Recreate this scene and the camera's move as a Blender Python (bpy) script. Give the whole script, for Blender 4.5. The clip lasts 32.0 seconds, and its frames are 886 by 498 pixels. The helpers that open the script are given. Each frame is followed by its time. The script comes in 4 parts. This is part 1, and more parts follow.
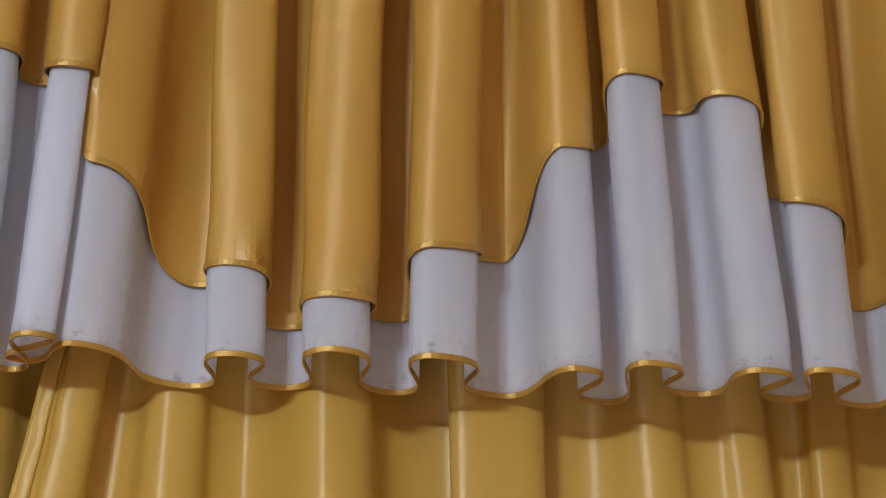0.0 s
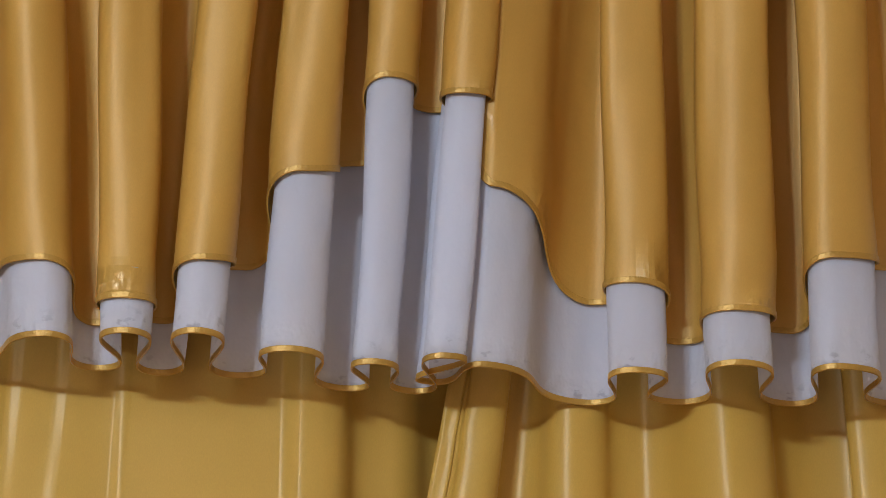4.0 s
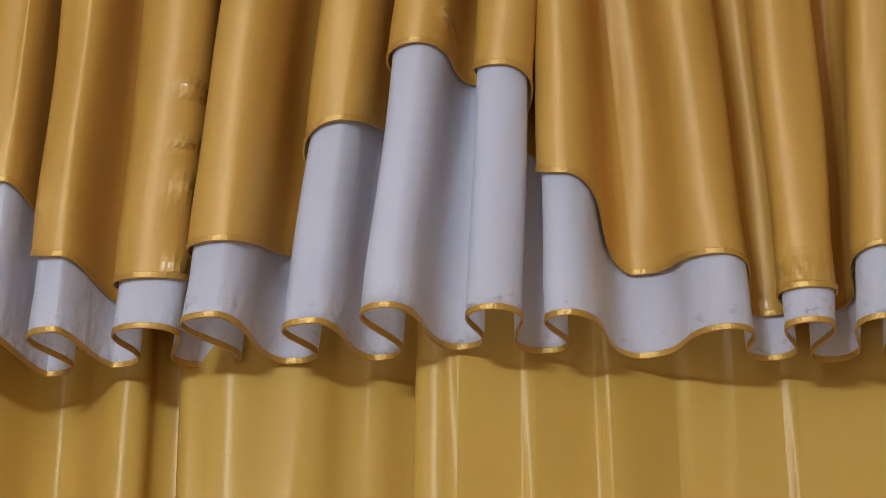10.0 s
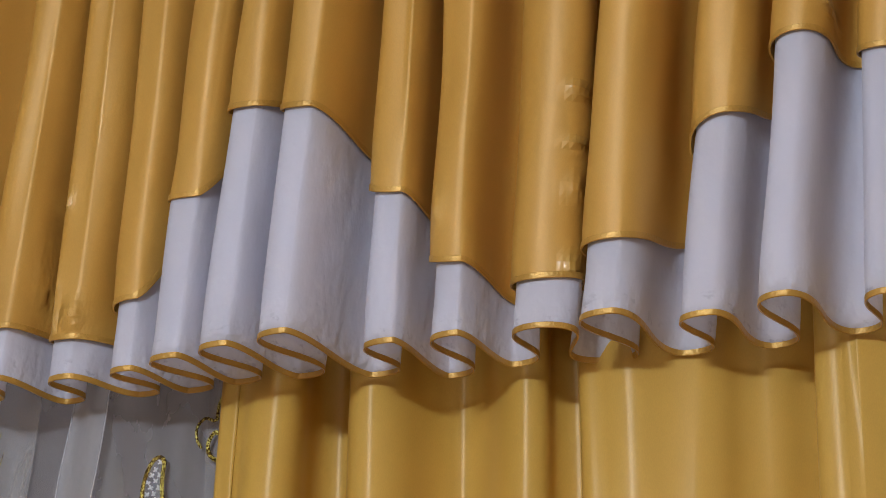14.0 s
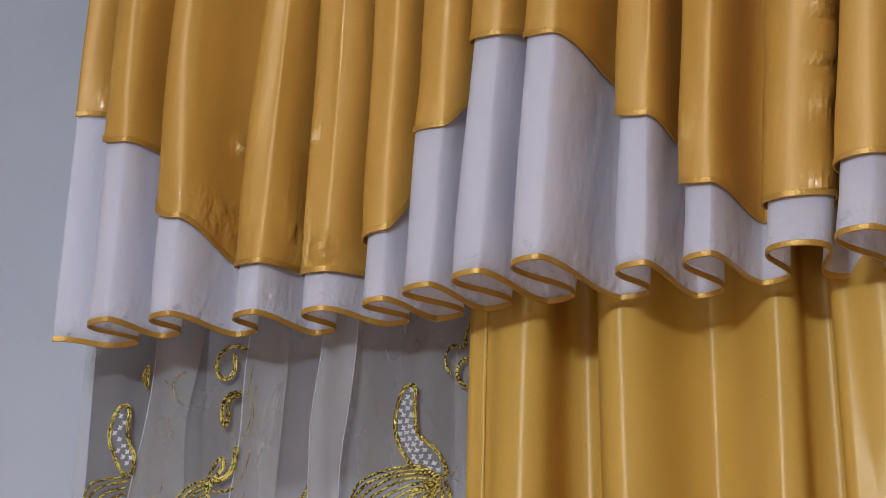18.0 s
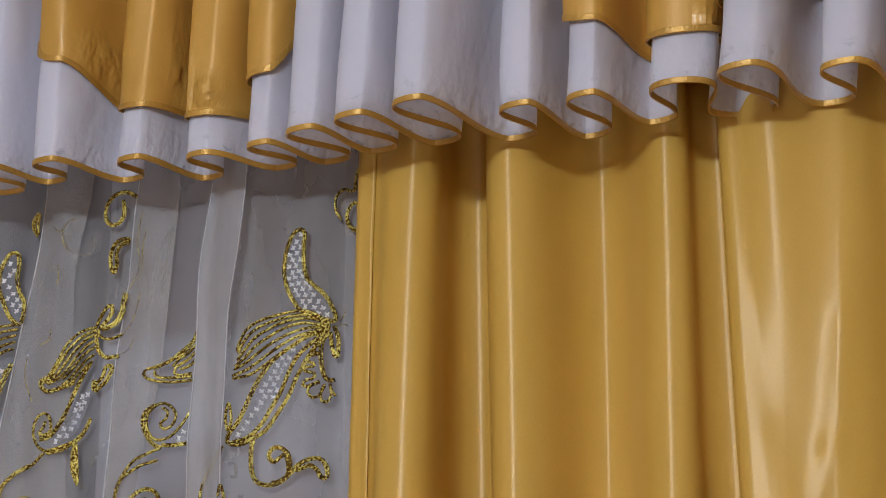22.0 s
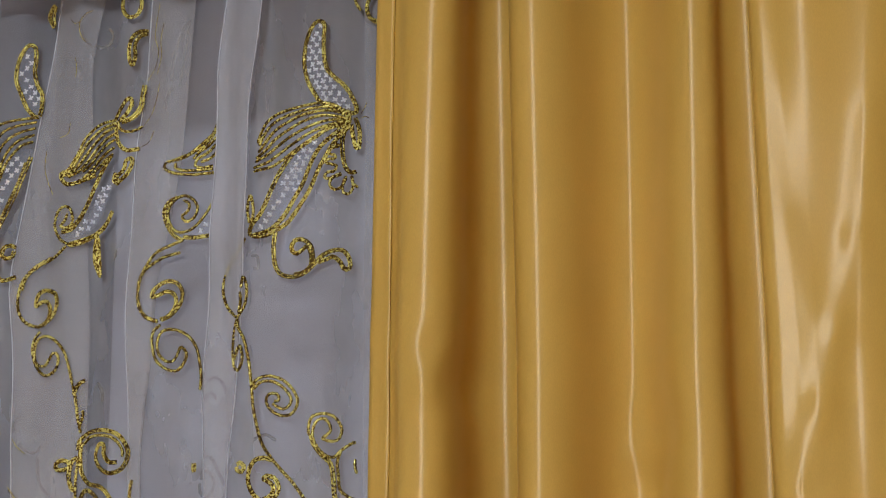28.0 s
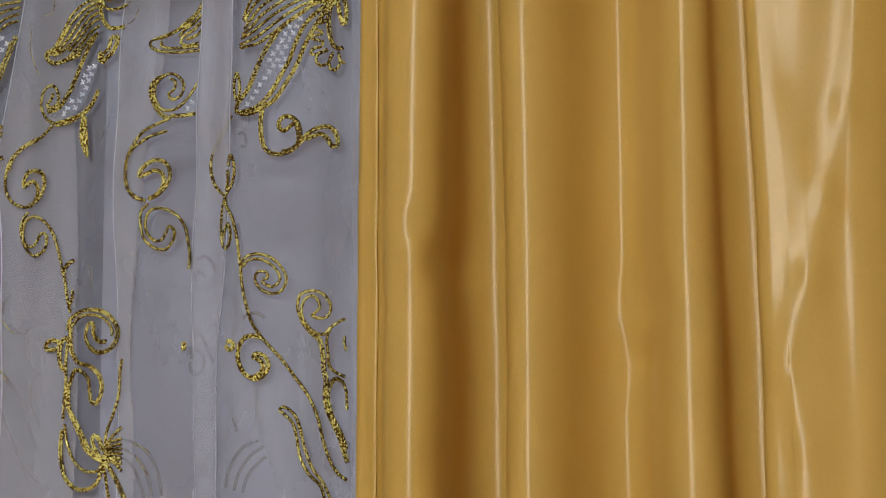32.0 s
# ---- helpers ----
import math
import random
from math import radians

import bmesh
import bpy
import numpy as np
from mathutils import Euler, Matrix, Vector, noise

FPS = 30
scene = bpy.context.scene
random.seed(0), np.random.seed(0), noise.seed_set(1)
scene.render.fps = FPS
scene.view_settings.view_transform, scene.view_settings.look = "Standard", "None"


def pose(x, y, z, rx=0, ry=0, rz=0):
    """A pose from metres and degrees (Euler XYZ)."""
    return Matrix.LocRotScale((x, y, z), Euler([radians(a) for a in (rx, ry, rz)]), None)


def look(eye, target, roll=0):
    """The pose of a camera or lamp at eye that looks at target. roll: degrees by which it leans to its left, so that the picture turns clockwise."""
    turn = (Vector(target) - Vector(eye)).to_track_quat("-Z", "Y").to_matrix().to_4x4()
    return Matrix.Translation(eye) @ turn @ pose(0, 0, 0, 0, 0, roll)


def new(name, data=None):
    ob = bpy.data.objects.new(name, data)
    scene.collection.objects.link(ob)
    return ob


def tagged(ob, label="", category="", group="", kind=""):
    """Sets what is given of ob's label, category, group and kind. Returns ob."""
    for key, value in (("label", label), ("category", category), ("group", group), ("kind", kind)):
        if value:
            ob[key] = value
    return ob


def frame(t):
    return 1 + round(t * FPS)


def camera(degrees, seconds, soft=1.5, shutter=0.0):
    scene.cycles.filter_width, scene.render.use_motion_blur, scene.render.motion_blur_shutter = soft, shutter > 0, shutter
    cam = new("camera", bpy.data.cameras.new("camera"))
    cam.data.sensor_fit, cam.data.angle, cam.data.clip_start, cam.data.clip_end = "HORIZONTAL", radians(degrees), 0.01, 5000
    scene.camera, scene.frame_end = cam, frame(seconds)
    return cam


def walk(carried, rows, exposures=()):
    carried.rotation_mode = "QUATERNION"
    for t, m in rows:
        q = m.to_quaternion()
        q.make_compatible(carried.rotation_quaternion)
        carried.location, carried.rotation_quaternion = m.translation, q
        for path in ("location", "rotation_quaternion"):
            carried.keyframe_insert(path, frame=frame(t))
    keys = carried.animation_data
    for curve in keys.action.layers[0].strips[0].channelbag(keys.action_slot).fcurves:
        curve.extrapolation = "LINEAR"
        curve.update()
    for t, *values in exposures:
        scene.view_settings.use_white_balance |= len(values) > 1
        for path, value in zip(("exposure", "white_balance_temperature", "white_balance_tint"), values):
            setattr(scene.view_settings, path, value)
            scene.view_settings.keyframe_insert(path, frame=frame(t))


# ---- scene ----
cam = camera(24.0, 32.0, soft=0.8)
PATH = [
    (0, (1.5392, -2.1994, 1.2058), (1.8781, -0.4269, 2.0678), -0.68),
    (0.5, (1.5122, -2.2020, 1.2060), (1.8258, -0.4246, 2.0678), -0.57),
    (1, (1.4837, -2.2083, 1.2061), (1.7757, -0.4278, 2.0690), -0.50),
    (1.5, (1.4494, -2.2095, 1.2063), (1.7112, -0.4226, 2.0655), -0.30),
    (2, (1.4173, -2.2132, 1.2064), (1.6526, -0.4223, 2.0651), -0.26),
    (2.5, (1.3978, -2.2114, 1.2066), (1.6199, -0.4197, 2.0670), -0.17),
    (3, (1.3813, -2.2082, 1.2067), (1.5831, -0.4148, 2.0688), -0.17),
    (3.5, (1.3594, -2.2074, 1.2068), (1.5243, -0.4118, 2.0719), 0.14),
    (4, (1.3357, -2.2074, 1.2070), (1.4662, -0.4094, 2.0730), 0.23),
    (4.5, (1.3030, -2.2092, 1.2073), (1.4089, -0.4080, 2.0702), 0.26),
    (6.5, (1.1426, -2.1903, 1.2090), (1.2303, -0.3842, 2.0636), -0.24),
    (7, (1.1019, -2.1903, 1.2094), (1.1635, -0.3850, 2.0680), -0.20),
    (7.5, (1.0667, -2.1880, 1.2098), (1.1067, -0.3815, 2.0670), -0.25),
    (8, (1.0257, -2.1851, 1.2101), (1.0422, -0.3773, 2.0654), -0.19),
    (8.5, (0.9701, -2.1879, 1.2104), (0.9580, -0.3788, 2.0629), -0.10),
    (9, (0.9160, -2.1971, 1.2104), (0.8739, -0.3874, 2.0607), 0.09),
    (9.5, (0.8773, -2.1997, 1.2105), (0.8222, -0.3906, 2.0615), -0.08),
    (10, (0.8458, -2.2165, 1.2104), (0.7595, -0.4076, 2.0593), 0.03),
    (10.5, (0.8255, -2.2338, 1.2102), (0.6893, -0.4266, 2.0561), 0.34),
    (11, (0.8135, -2.2445, 1.2100), (0.6154, -0.4427, 2.0550), 0.62),
    (11.5, (0.8183, -2.2478, 1.2099), (0.5804, -0.4490, 2.0511), 0.72),
    (12, (0.8191, -2.2448, 1.2100), (0.5475, -0.4511, 2.0521), 0.76),
    (12.5, (0.8127, -2.2460, 1.2100), (0.5023, -0.4595, 2.0539), 0.77),
    (13, (0.8013, -2.2436, 1.2103), (0.4617, -0.4607, 2.0504), 0.90),
    (13.5, (0.7885, -2.2475, 1.2107), (0.4332, -0.4650, 2.0453), 0.88),
    (14, (0.7714, -2.2606, 1.2113), (0.3799, -0.4836, 2.0412), 1.03),
    (14.5, (0.7573, -2.2817, 1.2114), (0.3503, -0.5037, 2.0320), 0.73),
    (15, (0.7366, -2.2974, 1.2115), (0.2999, -0.5202, 2.0182), 0.67),
    (15.5, (0.7165, -2.3063, 1.2115), (0.2590, -0.5297, 2.0078), 0.59),
    (17.5, (0.6493, -2.3160, 1.2111), (0.1369, -0.5386, 1.9715), 0.71),
    (18, (0.6613, -2.3103, 1.2103), (0.1278, -0.5370, 1.9656), 0.77),
    (18.5, (0.6843, -2.2894, 1.2091), (0.1266, -0.5210, 1.9586), 0.98),
    (19, (0.7053, -2.2662, 1.2078), (0.1370, -0.4992, 1.9527), 1.02),
    (19.5, (0.7259, -2.2525, 1.2063), (0.1627, -0.4823, 1.9474), 0.96),
    (20, (0.7432, -2.2441, 1.2045), (0.1852, -0.4696, 1.9393), 0.95),
    (20.5, (0.7620, -2.2398, 1.2026), (0.2149, -0.4566, 1.9244), 0.72),
    (21, (0.7694, -2.2424, 1.2003), (0.2350, -0.4410, 1.8855), 0.43),
    (21.5, (0.7685, -2.2424, 1.1982), (0.2409, -0.4291, 1.8569), 0.20),
    (22, (0.7534, -2.2419, 1.1962), (0.2293, -0.4193, 1.8312), 0.13),
    (22.5, (0.7301, -2.2423, 1.1944), (0.2069, -0.4137, 1.8130), 0.15),
    (23, (0.7122, -2.2428, 1.1927), (0.1917, -0.4071, 1.7922), 0.11),
    (23.5, (0.6978, -2.2458, 1.1913), (0.1809, -0.3989, 1.7584), 0.00),
    (24, (0.6842, -2.2481, 1.1911), (0.1744, -0.3941, 1.7415), 0.03),
    (24.5, (0.6807, -2.2538, 1.1914), (0.1713, -0.3987, 1.7382), 0.18),
    (25, (0.6877, -2.2633, 1.1915), (0.1729, -0.4074, 1.7303), 0.20),
    (25.5, (0.6995, -2.2640, 1.1915), (0.1751, -0.4054, 1.7116), 0.09),
    (27.5, (0.7186, -2.2525, 1.1924), (0.1792, -0.3828, 1.6540), -0.05),
    (28, (0.7186, -2.2490, 1.1922), (0.1875, -0.3732, 1.6386), -0.10),
    (28.5, (0.7121, -2.2473, 1.1916), (0.1855, -0.3671, 1.6247), -0.07),
    (29, (0.7060, -2.2493, 1.1904), (0.1784, -0.3662, 1.6096), -0.14),
    (29.5, (0.6980, -2.2456, 1.1890), (0.1712, -0.3594, 1.5952), 0.05),
    (30, (0.6881, -2.2367, 1.1872), (0.1627, -0.3473, 1.5802), -0.10),
    (30.5, (0.6862, -2.2348, 1.1856), (0.1602, -0.3433, 1.5670), -0.09),
    (31, (0.6922, -2.2347, 1.1840), (0.1663, -0.3402, 1.5507), -0.22),
    (31.5, (0.7120, -2.2323, 1.1829), (0.1779, -0.3370, 1.5328), -0.33),
    (32, (0.7382, -2.2276, 1.1821), (0.1917, -0.3340, 1.5222), -0.57),
]
walk(cam, [(t, look(eye, target, roll)) for t, eye, target, roll in PATH],
     [(0, 0.05, 6200, 1), (3, 0.03, 6200, 1), (7, -0.04, 6150, 0), (13, -0.14, 6350, 4), (18, -0.20, 6450, 6), (25, -0.21, 6450, 5), (32, -0.27, 6200, 6)])

# ---- light ----
world = bpy.data.worlds.new("world")
scene.world = world
world.use_nodes = True
world.node_tree.nodes["Background"].inputs[0].default_value = (0.55, 0.6, 0.75, 1)
world.node_tree.nodes["Background"].inputs[1].default_value = 0.05

LAMP_X, LAMP_Y, LAMP_Z = -0.10, -3.75, 2.51
LAMP_R = 0.24
BULBS = [(LAMP_X + LAMP_R * math.cos(a), LAMP_Y + LAMP_R * math.sin(a), LAMP_Z) for a in (0.3, 1.56, 2.81, 4.07, 5.33)]
for bx, by, bz in BULBS:
    data = bpy.data.lights.new("bulb_light", "POINT")
    data.energy, data.color, data.shadow_soft_size = 53.0, (0.872, 0.97, 1.18), 0.09
    new("bulb_light", data).location = (bx, by, bz - 0.075)


# ---- materials ----
def node_mat(name):
    m = bpy.data.materials.new(name)
    m.use_nodes = True
    return m, m.node_tree.nodes, m.node_tree.links, m.node_tree.nodes["Principled BSDF"]


def noise_node(nodes, links, scale, detail=4.0, stretch=(1, 1, 1), rough=0.55):
    co, mp, nz = nodes.new("ShaderNodeTexCoord"), nodes.new("ShaderNodeMapping"), nodes.new("ShaderNodeTexNoise")
    mp.inputs["Scale"].default_value = stretch
    nz.inputs["Scale"].default_value, nz.inputs["Detail"].default_value, nz.inputs["Roughness"].default_value = scale, detail, rough
    links.new(co.outputs["Object"], mp.inputs["Vector"])
    links.new(mp.outputs["Vector"], nz.inputs["Vector"])
    return nz


def ramp_node(nodes, links, source, stops):
    r = nodes.new("ShaderNodeValToRGB")
    while len(r.color_ramp.elements) < len(stops):
        r.color_ramp.elements.new(0.5)
    for e, (pos, col) in zip(r.color_ramp.elements, stops):
        e.position, e.color = pos, (*col, 1)
    links.new(source, r.inputs[0])
    return r


def bump_node(nodes, links, source, strength, distance, shader, after=None):
    b = nodes.new("ShaderNodeBump")
    b.inputs["Strength"].default_value, b.inputs["Distance"].default_value = strength, distance
    links.new(source, b.inputs["Height"])
    if after:
        links.new(after.outputs[0], b.inputs["Normal"])
    links.new(b.outputs[0], shader.inputs["Normal"])
    return b


def satin(name, low, high, rough=0.34, wrinkle=0.25, aniso=0.6, glitter=0.5, metal=0.0, smooth=0.15, dent=20.0, worn=0.0, gloss=0.55, broad=0.0):
    """Woven satin: streaked gloss along the hang of the cloth, soft dents, and patches where the cloth is crinkled."""
    m, n, l, s = node_mat(name)
    big = noise_node(n, l, 5.0, 3, (1, 1, 0.35))
    col = ramp_node(n, l, big.outputs["Fac"], [(0.3, low), (0.7, high)])
    thread = noise_node(n, l, 900.0, 3, (1, 1, 0.35), 0.7)
    shade, hsv = n.new("ShaderNodeMapRange"), n.new("ShaderNodeHueSaturation")
    shade.inputs[1].default_value, shade.inputs[2].default_value, shade.inputs[3].default_value, shade.inputs[4].default_value = 0.3, 0.7, 0.955, 1.045
    l.new(thread.outputs["Fac"], shade.inputs[0])
    l.new(shade.outputs[0], hsv.inputs["Value"])
    l.new(col.outputs[0], hsv.inputs["Color"])
    l.new(hsv.outputs[0], s.inputs["Base Color"])
    rr = n.new("ShaderNodeMapRange")
    rr.inputs[3].default_value, rr.inputs[4].default_value = rough - 0.06, rough + 0.08
    l.new(thread.outputs["Fac"], rr.inputs[0])
    hang = n.new("ShaderNodeCombineXYZ")
    hang.inputs[2].default_value = 1.0
    l.new(hang.outputs[0], s.inputs["Tangent"])
    s.inputs["Anisotropic"].default_value = aniso
    s.inputs["Specular IOR Level"].default_value = gloss
    s.inputs["Sheen Weight"].default_value = 0.04
    s.inputs["Metallic"].default_value = metal
    s.inputs["Sheen Roughness"].default_value = 0.4
    s.inputs["Sheen Tint"].default_value = (*high, 1)
    fold = noise_node(n, l, dent, 3, (1, 1, 0.3 if dent < 50 else 1))
    b1 = bump_node(n, l, fold.outputs["Fac"], wrinkle, 0.004, s)
    where = noise_node(n, l, 8.0, 3, (1, 1, 0.6))
    mask = n.new("ShaderNodeMapRange")
    mask.inputs[1].default_value, mask.inputs[2].default_value, mask.inputs[4].default_value = 0.62, 0.78, glitter
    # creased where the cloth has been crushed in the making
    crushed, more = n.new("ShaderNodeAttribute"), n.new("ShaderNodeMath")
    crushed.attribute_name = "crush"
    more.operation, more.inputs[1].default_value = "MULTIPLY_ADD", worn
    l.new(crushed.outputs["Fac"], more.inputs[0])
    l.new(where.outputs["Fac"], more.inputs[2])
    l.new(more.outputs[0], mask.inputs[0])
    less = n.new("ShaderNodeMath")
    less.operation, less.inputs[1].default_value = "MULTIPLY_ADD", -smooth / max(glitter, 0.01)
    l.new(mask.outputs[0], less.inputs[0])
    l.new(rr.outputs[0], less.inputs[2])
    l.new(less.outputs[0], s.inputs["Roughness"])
    crinkle = noise_node(n, l, 130.0, 3, (1, 1, 0.8), 0.5)
    mul = n.new("ShaderNodeMath")
    mul.operation = "MULTIPLY"
    l.new(crinkle.outputs["Fac"], mul.inputs[0])
    l.new(mask.outputs[0], mul.inputs[1])
    pit, deep = noise_node(n, l, 40.0, 2, (1, 1, 0.6), 0.5), n.new("ShaderNodeMath")
    deep.operation = "MULTIPLY"
    l.new(pit.outputs["Fac"], deep.inputs[0])
    l.new(crushed.outputs["Fac"], deep.inputs[1])
    b1 = bump_node(n, l, deep.outputs[0], 1.0, 0.020, s, b1)
    b2 = bump_node(n, l, mul.outputs[0], 0.9, 0.0018, s, b1)
    b3 = bump_node(n, l, thread.outputs["Fac"], 0.07, 0.0006, s, b2)
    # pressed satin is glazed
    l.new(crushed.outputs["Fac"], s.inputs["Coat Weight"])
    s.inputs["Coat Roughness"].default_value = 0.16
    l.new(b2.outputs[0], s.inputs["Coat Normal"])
    # the weft floats scatter a second, wide and pale gleam
    wide, mix = n.new("ShaderNodeBsdfGlossy"), n.new("ShaderNodeMixShader")
    wide.inputs["Color"].default_value, wide.inputs["Roughness"].default_value = (1.0, 0.90, 0.72, 1), 0.60
    l.new(b3.outputs[0], wide.inputs["Normal"])
    mix.inputs[0].default_value = broad
    l.new(s.outputs[0], mix.inputs[1])
    l.new(wide.outputs[0], mix.inputs[2])
    l.new(mix.outputs[0], n["Material Output"].inputs["Surface"])
    return m


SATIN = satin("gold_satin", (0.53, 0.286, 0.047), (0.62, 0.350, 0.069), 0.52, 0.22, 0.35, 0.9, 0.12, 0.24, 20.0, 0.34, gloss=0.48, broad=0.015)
DRAPE = satin("gold_drape_satin", (0.555, 0.330, 0.054), (0.625, 0.382, 0.076), 0.40, 0.05, 0.93, 0.12, 0.05, 0.0, gloss=0.48, broad=0.015)
TRIM = satin("gold_trim_satin", (0.44, 0.24, 0.040), (0.62, 0.36, 0.070), 0.38, 0.3, 0.0, 0.6, 0.34, 0.05, 220.0)


def voile(name, low, high, lit, stain, sheen=0.1, clear=0.40):
    """Thin plain cloth that lets a part of the light through."""
    m, n, l, s = node_mat(name)
    big = noise_node(n, l, 7.0, 4, (1, 1, 0.5))
    col = ramp_node(n, l, big.outputs["Fac"], [(0.3, low), (0.7, high)])
    spot, sep, near, mul, tint = noise_node(n, l, 55.0, 3, (1, 1, 1.6)), n.new("ShaderNodeSeparateXYZ"), n.new("ShaderNodeMapRange"), n.new("ShaderNodeMath"), n.new("ShaderNodeMix")
    co = n.new("ShaderNodeTexCoord")
    l.new(co.outputs["Object"], sep.inputs[0])
    l.new(sep.outputs["Z"], near.inputs[0])
    near.inputs[1].default_value, near.inputs[2].default_value, near.inputs[3].default_value, near.inputs[4].default_value = stain, stain + 0.02, 1.0, 0.0
    dots = n.new("ShaderNodeMapRange")
    dots.inputs[1].default_value, dots.inputs[2].default_value = 0.60, 0.68
    l.new(spot.outputs["Fac"], dots.inputs[0])
    mul.operation = "MULTIPLY"
    l.new(near.outputs[0], mul.inputs[0])
    l.new(dots.outputs[0], mul.inputs[1])
    tint.data_type = "RGBA"
    l.new(mul.outputs[0], tint.inputs[0])
    l.new(col.outputs[0], tint.inputs[6])
    tint.inputs[7].default_value = (0.58, 0.57, 0.66, 1)
    l.new(tint.outputs[2], s.inputs["Base Color"])
    s.inputs["Roughness"].default_value = 0.75
    s.inputs["Sheen Weight"].default_value = sheen
    weave = noise_node(n, l, 1100.0, 2)
    crease = noise_node(n, l, 18.0, 4, (1, 1, 0.6))
    b0 = bump_node(n, l, crease.outputs["Fac"], 0.6, 0.011, s)
    pucker, gather = noise_node(n, l, 60.0, 2, (1, 1, 0.8)), n.new("ShaderNodeMath")
    gather.operation = "MULTIPLY"
    close = n.new("ShaderNodeMapRange")
    close.inputs[1].default_value, close.inputs[2].default_value, close.inputs[3].default_value, close.inputs[4].default_value = stain, stain + 0.035, 1.0, 0.12
    l.new(sep.outputs["Z"], close.inputs[0])
    l.new(pucker.outputs["Fac"], gather.inputs[0])
    l.new(close.outputs[0], gather.inputs[1])
    b1 = bump_node(n, l, gather.outputs[0], 0.7, 0.008, s, b0)
    bump_node(n, l, weave.outputs["Fac"], 0.15, 0.0005, s, b1)
    tr, mix = n.new("ShaderNodeBsdfTranslucent"), n.new("ShaderNodeMixShader")
    l.new(col.outputs[0], tr.inputs["Color"])
    mix.inputs[0].default_value = lit
    l.new(s.outputs[0], mix.inputs[1])
    l.new(tr.outputs[0], mix.inputs[2])
    gap, sheer = n.new("ShaderNodeBsdfTransparent"), n.new("ShaderNodeMixShader")
    sheer.inputs[0].default_value = clear
    l.new(mix.outputs[0], sheer.inputs[1])
    l.new(gap.outputs[0], sheer.inputs[2])
    l.new(sheer.outputs[0], n["Material Output"].inputs["Surface"])
    return m


WHITE = voile("white_cloth", (0.83, 0.83, 0.925), (0.88, 0.88, 0.97), 0.20, -0.660, 0.4, 0.44)


def organza(name, tint, clear, streak):
    m, n, l, s = node_mat(name)
    s.inputs["Base Color"].default_value = (*tint, 1)
    s.inputs["Roughness"].default_value = 0.5
    s.inputs["Sheen Weight"].default_value = 0.3
    tr, mix, tl, m2 = n.new("ShaderNodeBsdfTransparent"), n.new("ShaderNodeMixShader"), n.new("ShaderNodeBsdfTranslucent"), n.new("ShaderNodeMixShader")
    tl.inputs[0].default_value = (*tint, 1)
    m2.inputs[0].default_value = 0.35
    l.new(s.outputs[0], m2.inputs[1])
    l.new(tl.outputs[0], m2.inputs[2])
    cloud = noise_node(n, l, 9.0, 5, (1, 1, streak))
    r = n.new("ShaderNodeMapRange")
    r.inputs[1].default_value, r.inputs[2].default_value = 0.3, 0.7
    r.inputs[3].default_value, r.inputs[4].default_value = clear + 0.08, clear - 0.08
    l.new(cloud.outputs["Fac"], r.inputs[0])
    inv = n.new("ShaderNodeMath")
    inv.operation, inv.inputs[0].default_value = "SUBTRACT", 1.0
    l.new(r.outputs[0], inv.inputs[1])
    l.new(inv.outputs[0], mix.inputs[0])
    l.new(tr.outputs[0], mix.inputs[1])
    l.new(m2.outputs[0], mix.inputs[2])
    l.new(mix.outputs[0], n["Material Output"].inputs["Surface"])
    return m


TULLE = organza("organza", (0.71, 0.69, 0.69), 0.69, 0.4)
TULLE_FOLD = organza("organza_fold", (0.76, 0.73, 0.71), 0.78, 0.25)
TULLE_THICK = organza("organza_thick_fold", (0.70, 0.68, 0.69), 0.66, 0.25)
NET = organza("stitch_net", (0.62, 0.66, 0.78), 0.80, 1.0)
GHOST = organza("thread_of_the_back_layer", (0.30, 0.25, 0.13), 0.66, 1.0)
CREASE = organza("organza_crease", (0.82, 0.81, 0.84), 0.35, 0.2)


def cord_mat():
    """Metal thread, with dark bronze hollows and bright yellow glints painted into its colour."""
    m, n, l, s = node_mat("gold_thread")
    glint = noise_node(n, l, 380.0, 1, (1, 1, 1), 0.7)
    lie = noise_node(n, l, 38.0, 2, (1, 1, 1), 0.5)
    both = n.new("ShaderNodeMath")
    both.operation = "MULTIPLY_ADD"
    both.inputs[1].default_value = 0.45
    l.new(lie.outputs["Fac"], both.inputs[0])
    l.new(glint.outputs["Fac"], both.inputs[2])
    # noise alone places these painted glints, wherever the lamp stands
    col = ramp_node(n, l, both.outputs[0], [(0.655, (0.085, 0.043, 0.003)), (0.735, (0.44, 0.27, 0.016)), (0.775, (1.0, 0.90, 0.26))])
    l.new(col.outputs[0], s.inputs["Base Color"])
    s.inputs["Metallic"].default_value, s.inputs["Roughness"].default_value = 0.55, 0.20
    bump_node(n, l, glint.outputs["Fac"], 1.0, 0.0026, s)
    return m


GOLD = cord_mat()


def plain(name, low, high, scale, rough, bump=0.1, stretch=(1, 1, 1)):
    m, n, l, s = node_mat(name)
    big = noise_node(n, l, scale, 6, stretch)
    col = ramp_node(n, l, big.outputs["Fac"], [(0.3, low), (0.7, high)])
    l.new(col.outputs[0], s.inputs["Base Color"])
    s.inputs["Roughness"].default_value = rough
    fine = noise_node(n, l, scale * 25, 4, stretch)
    bump_node(n, l, fine.outputs["Fac"], bump, 0.003, s)
    return m


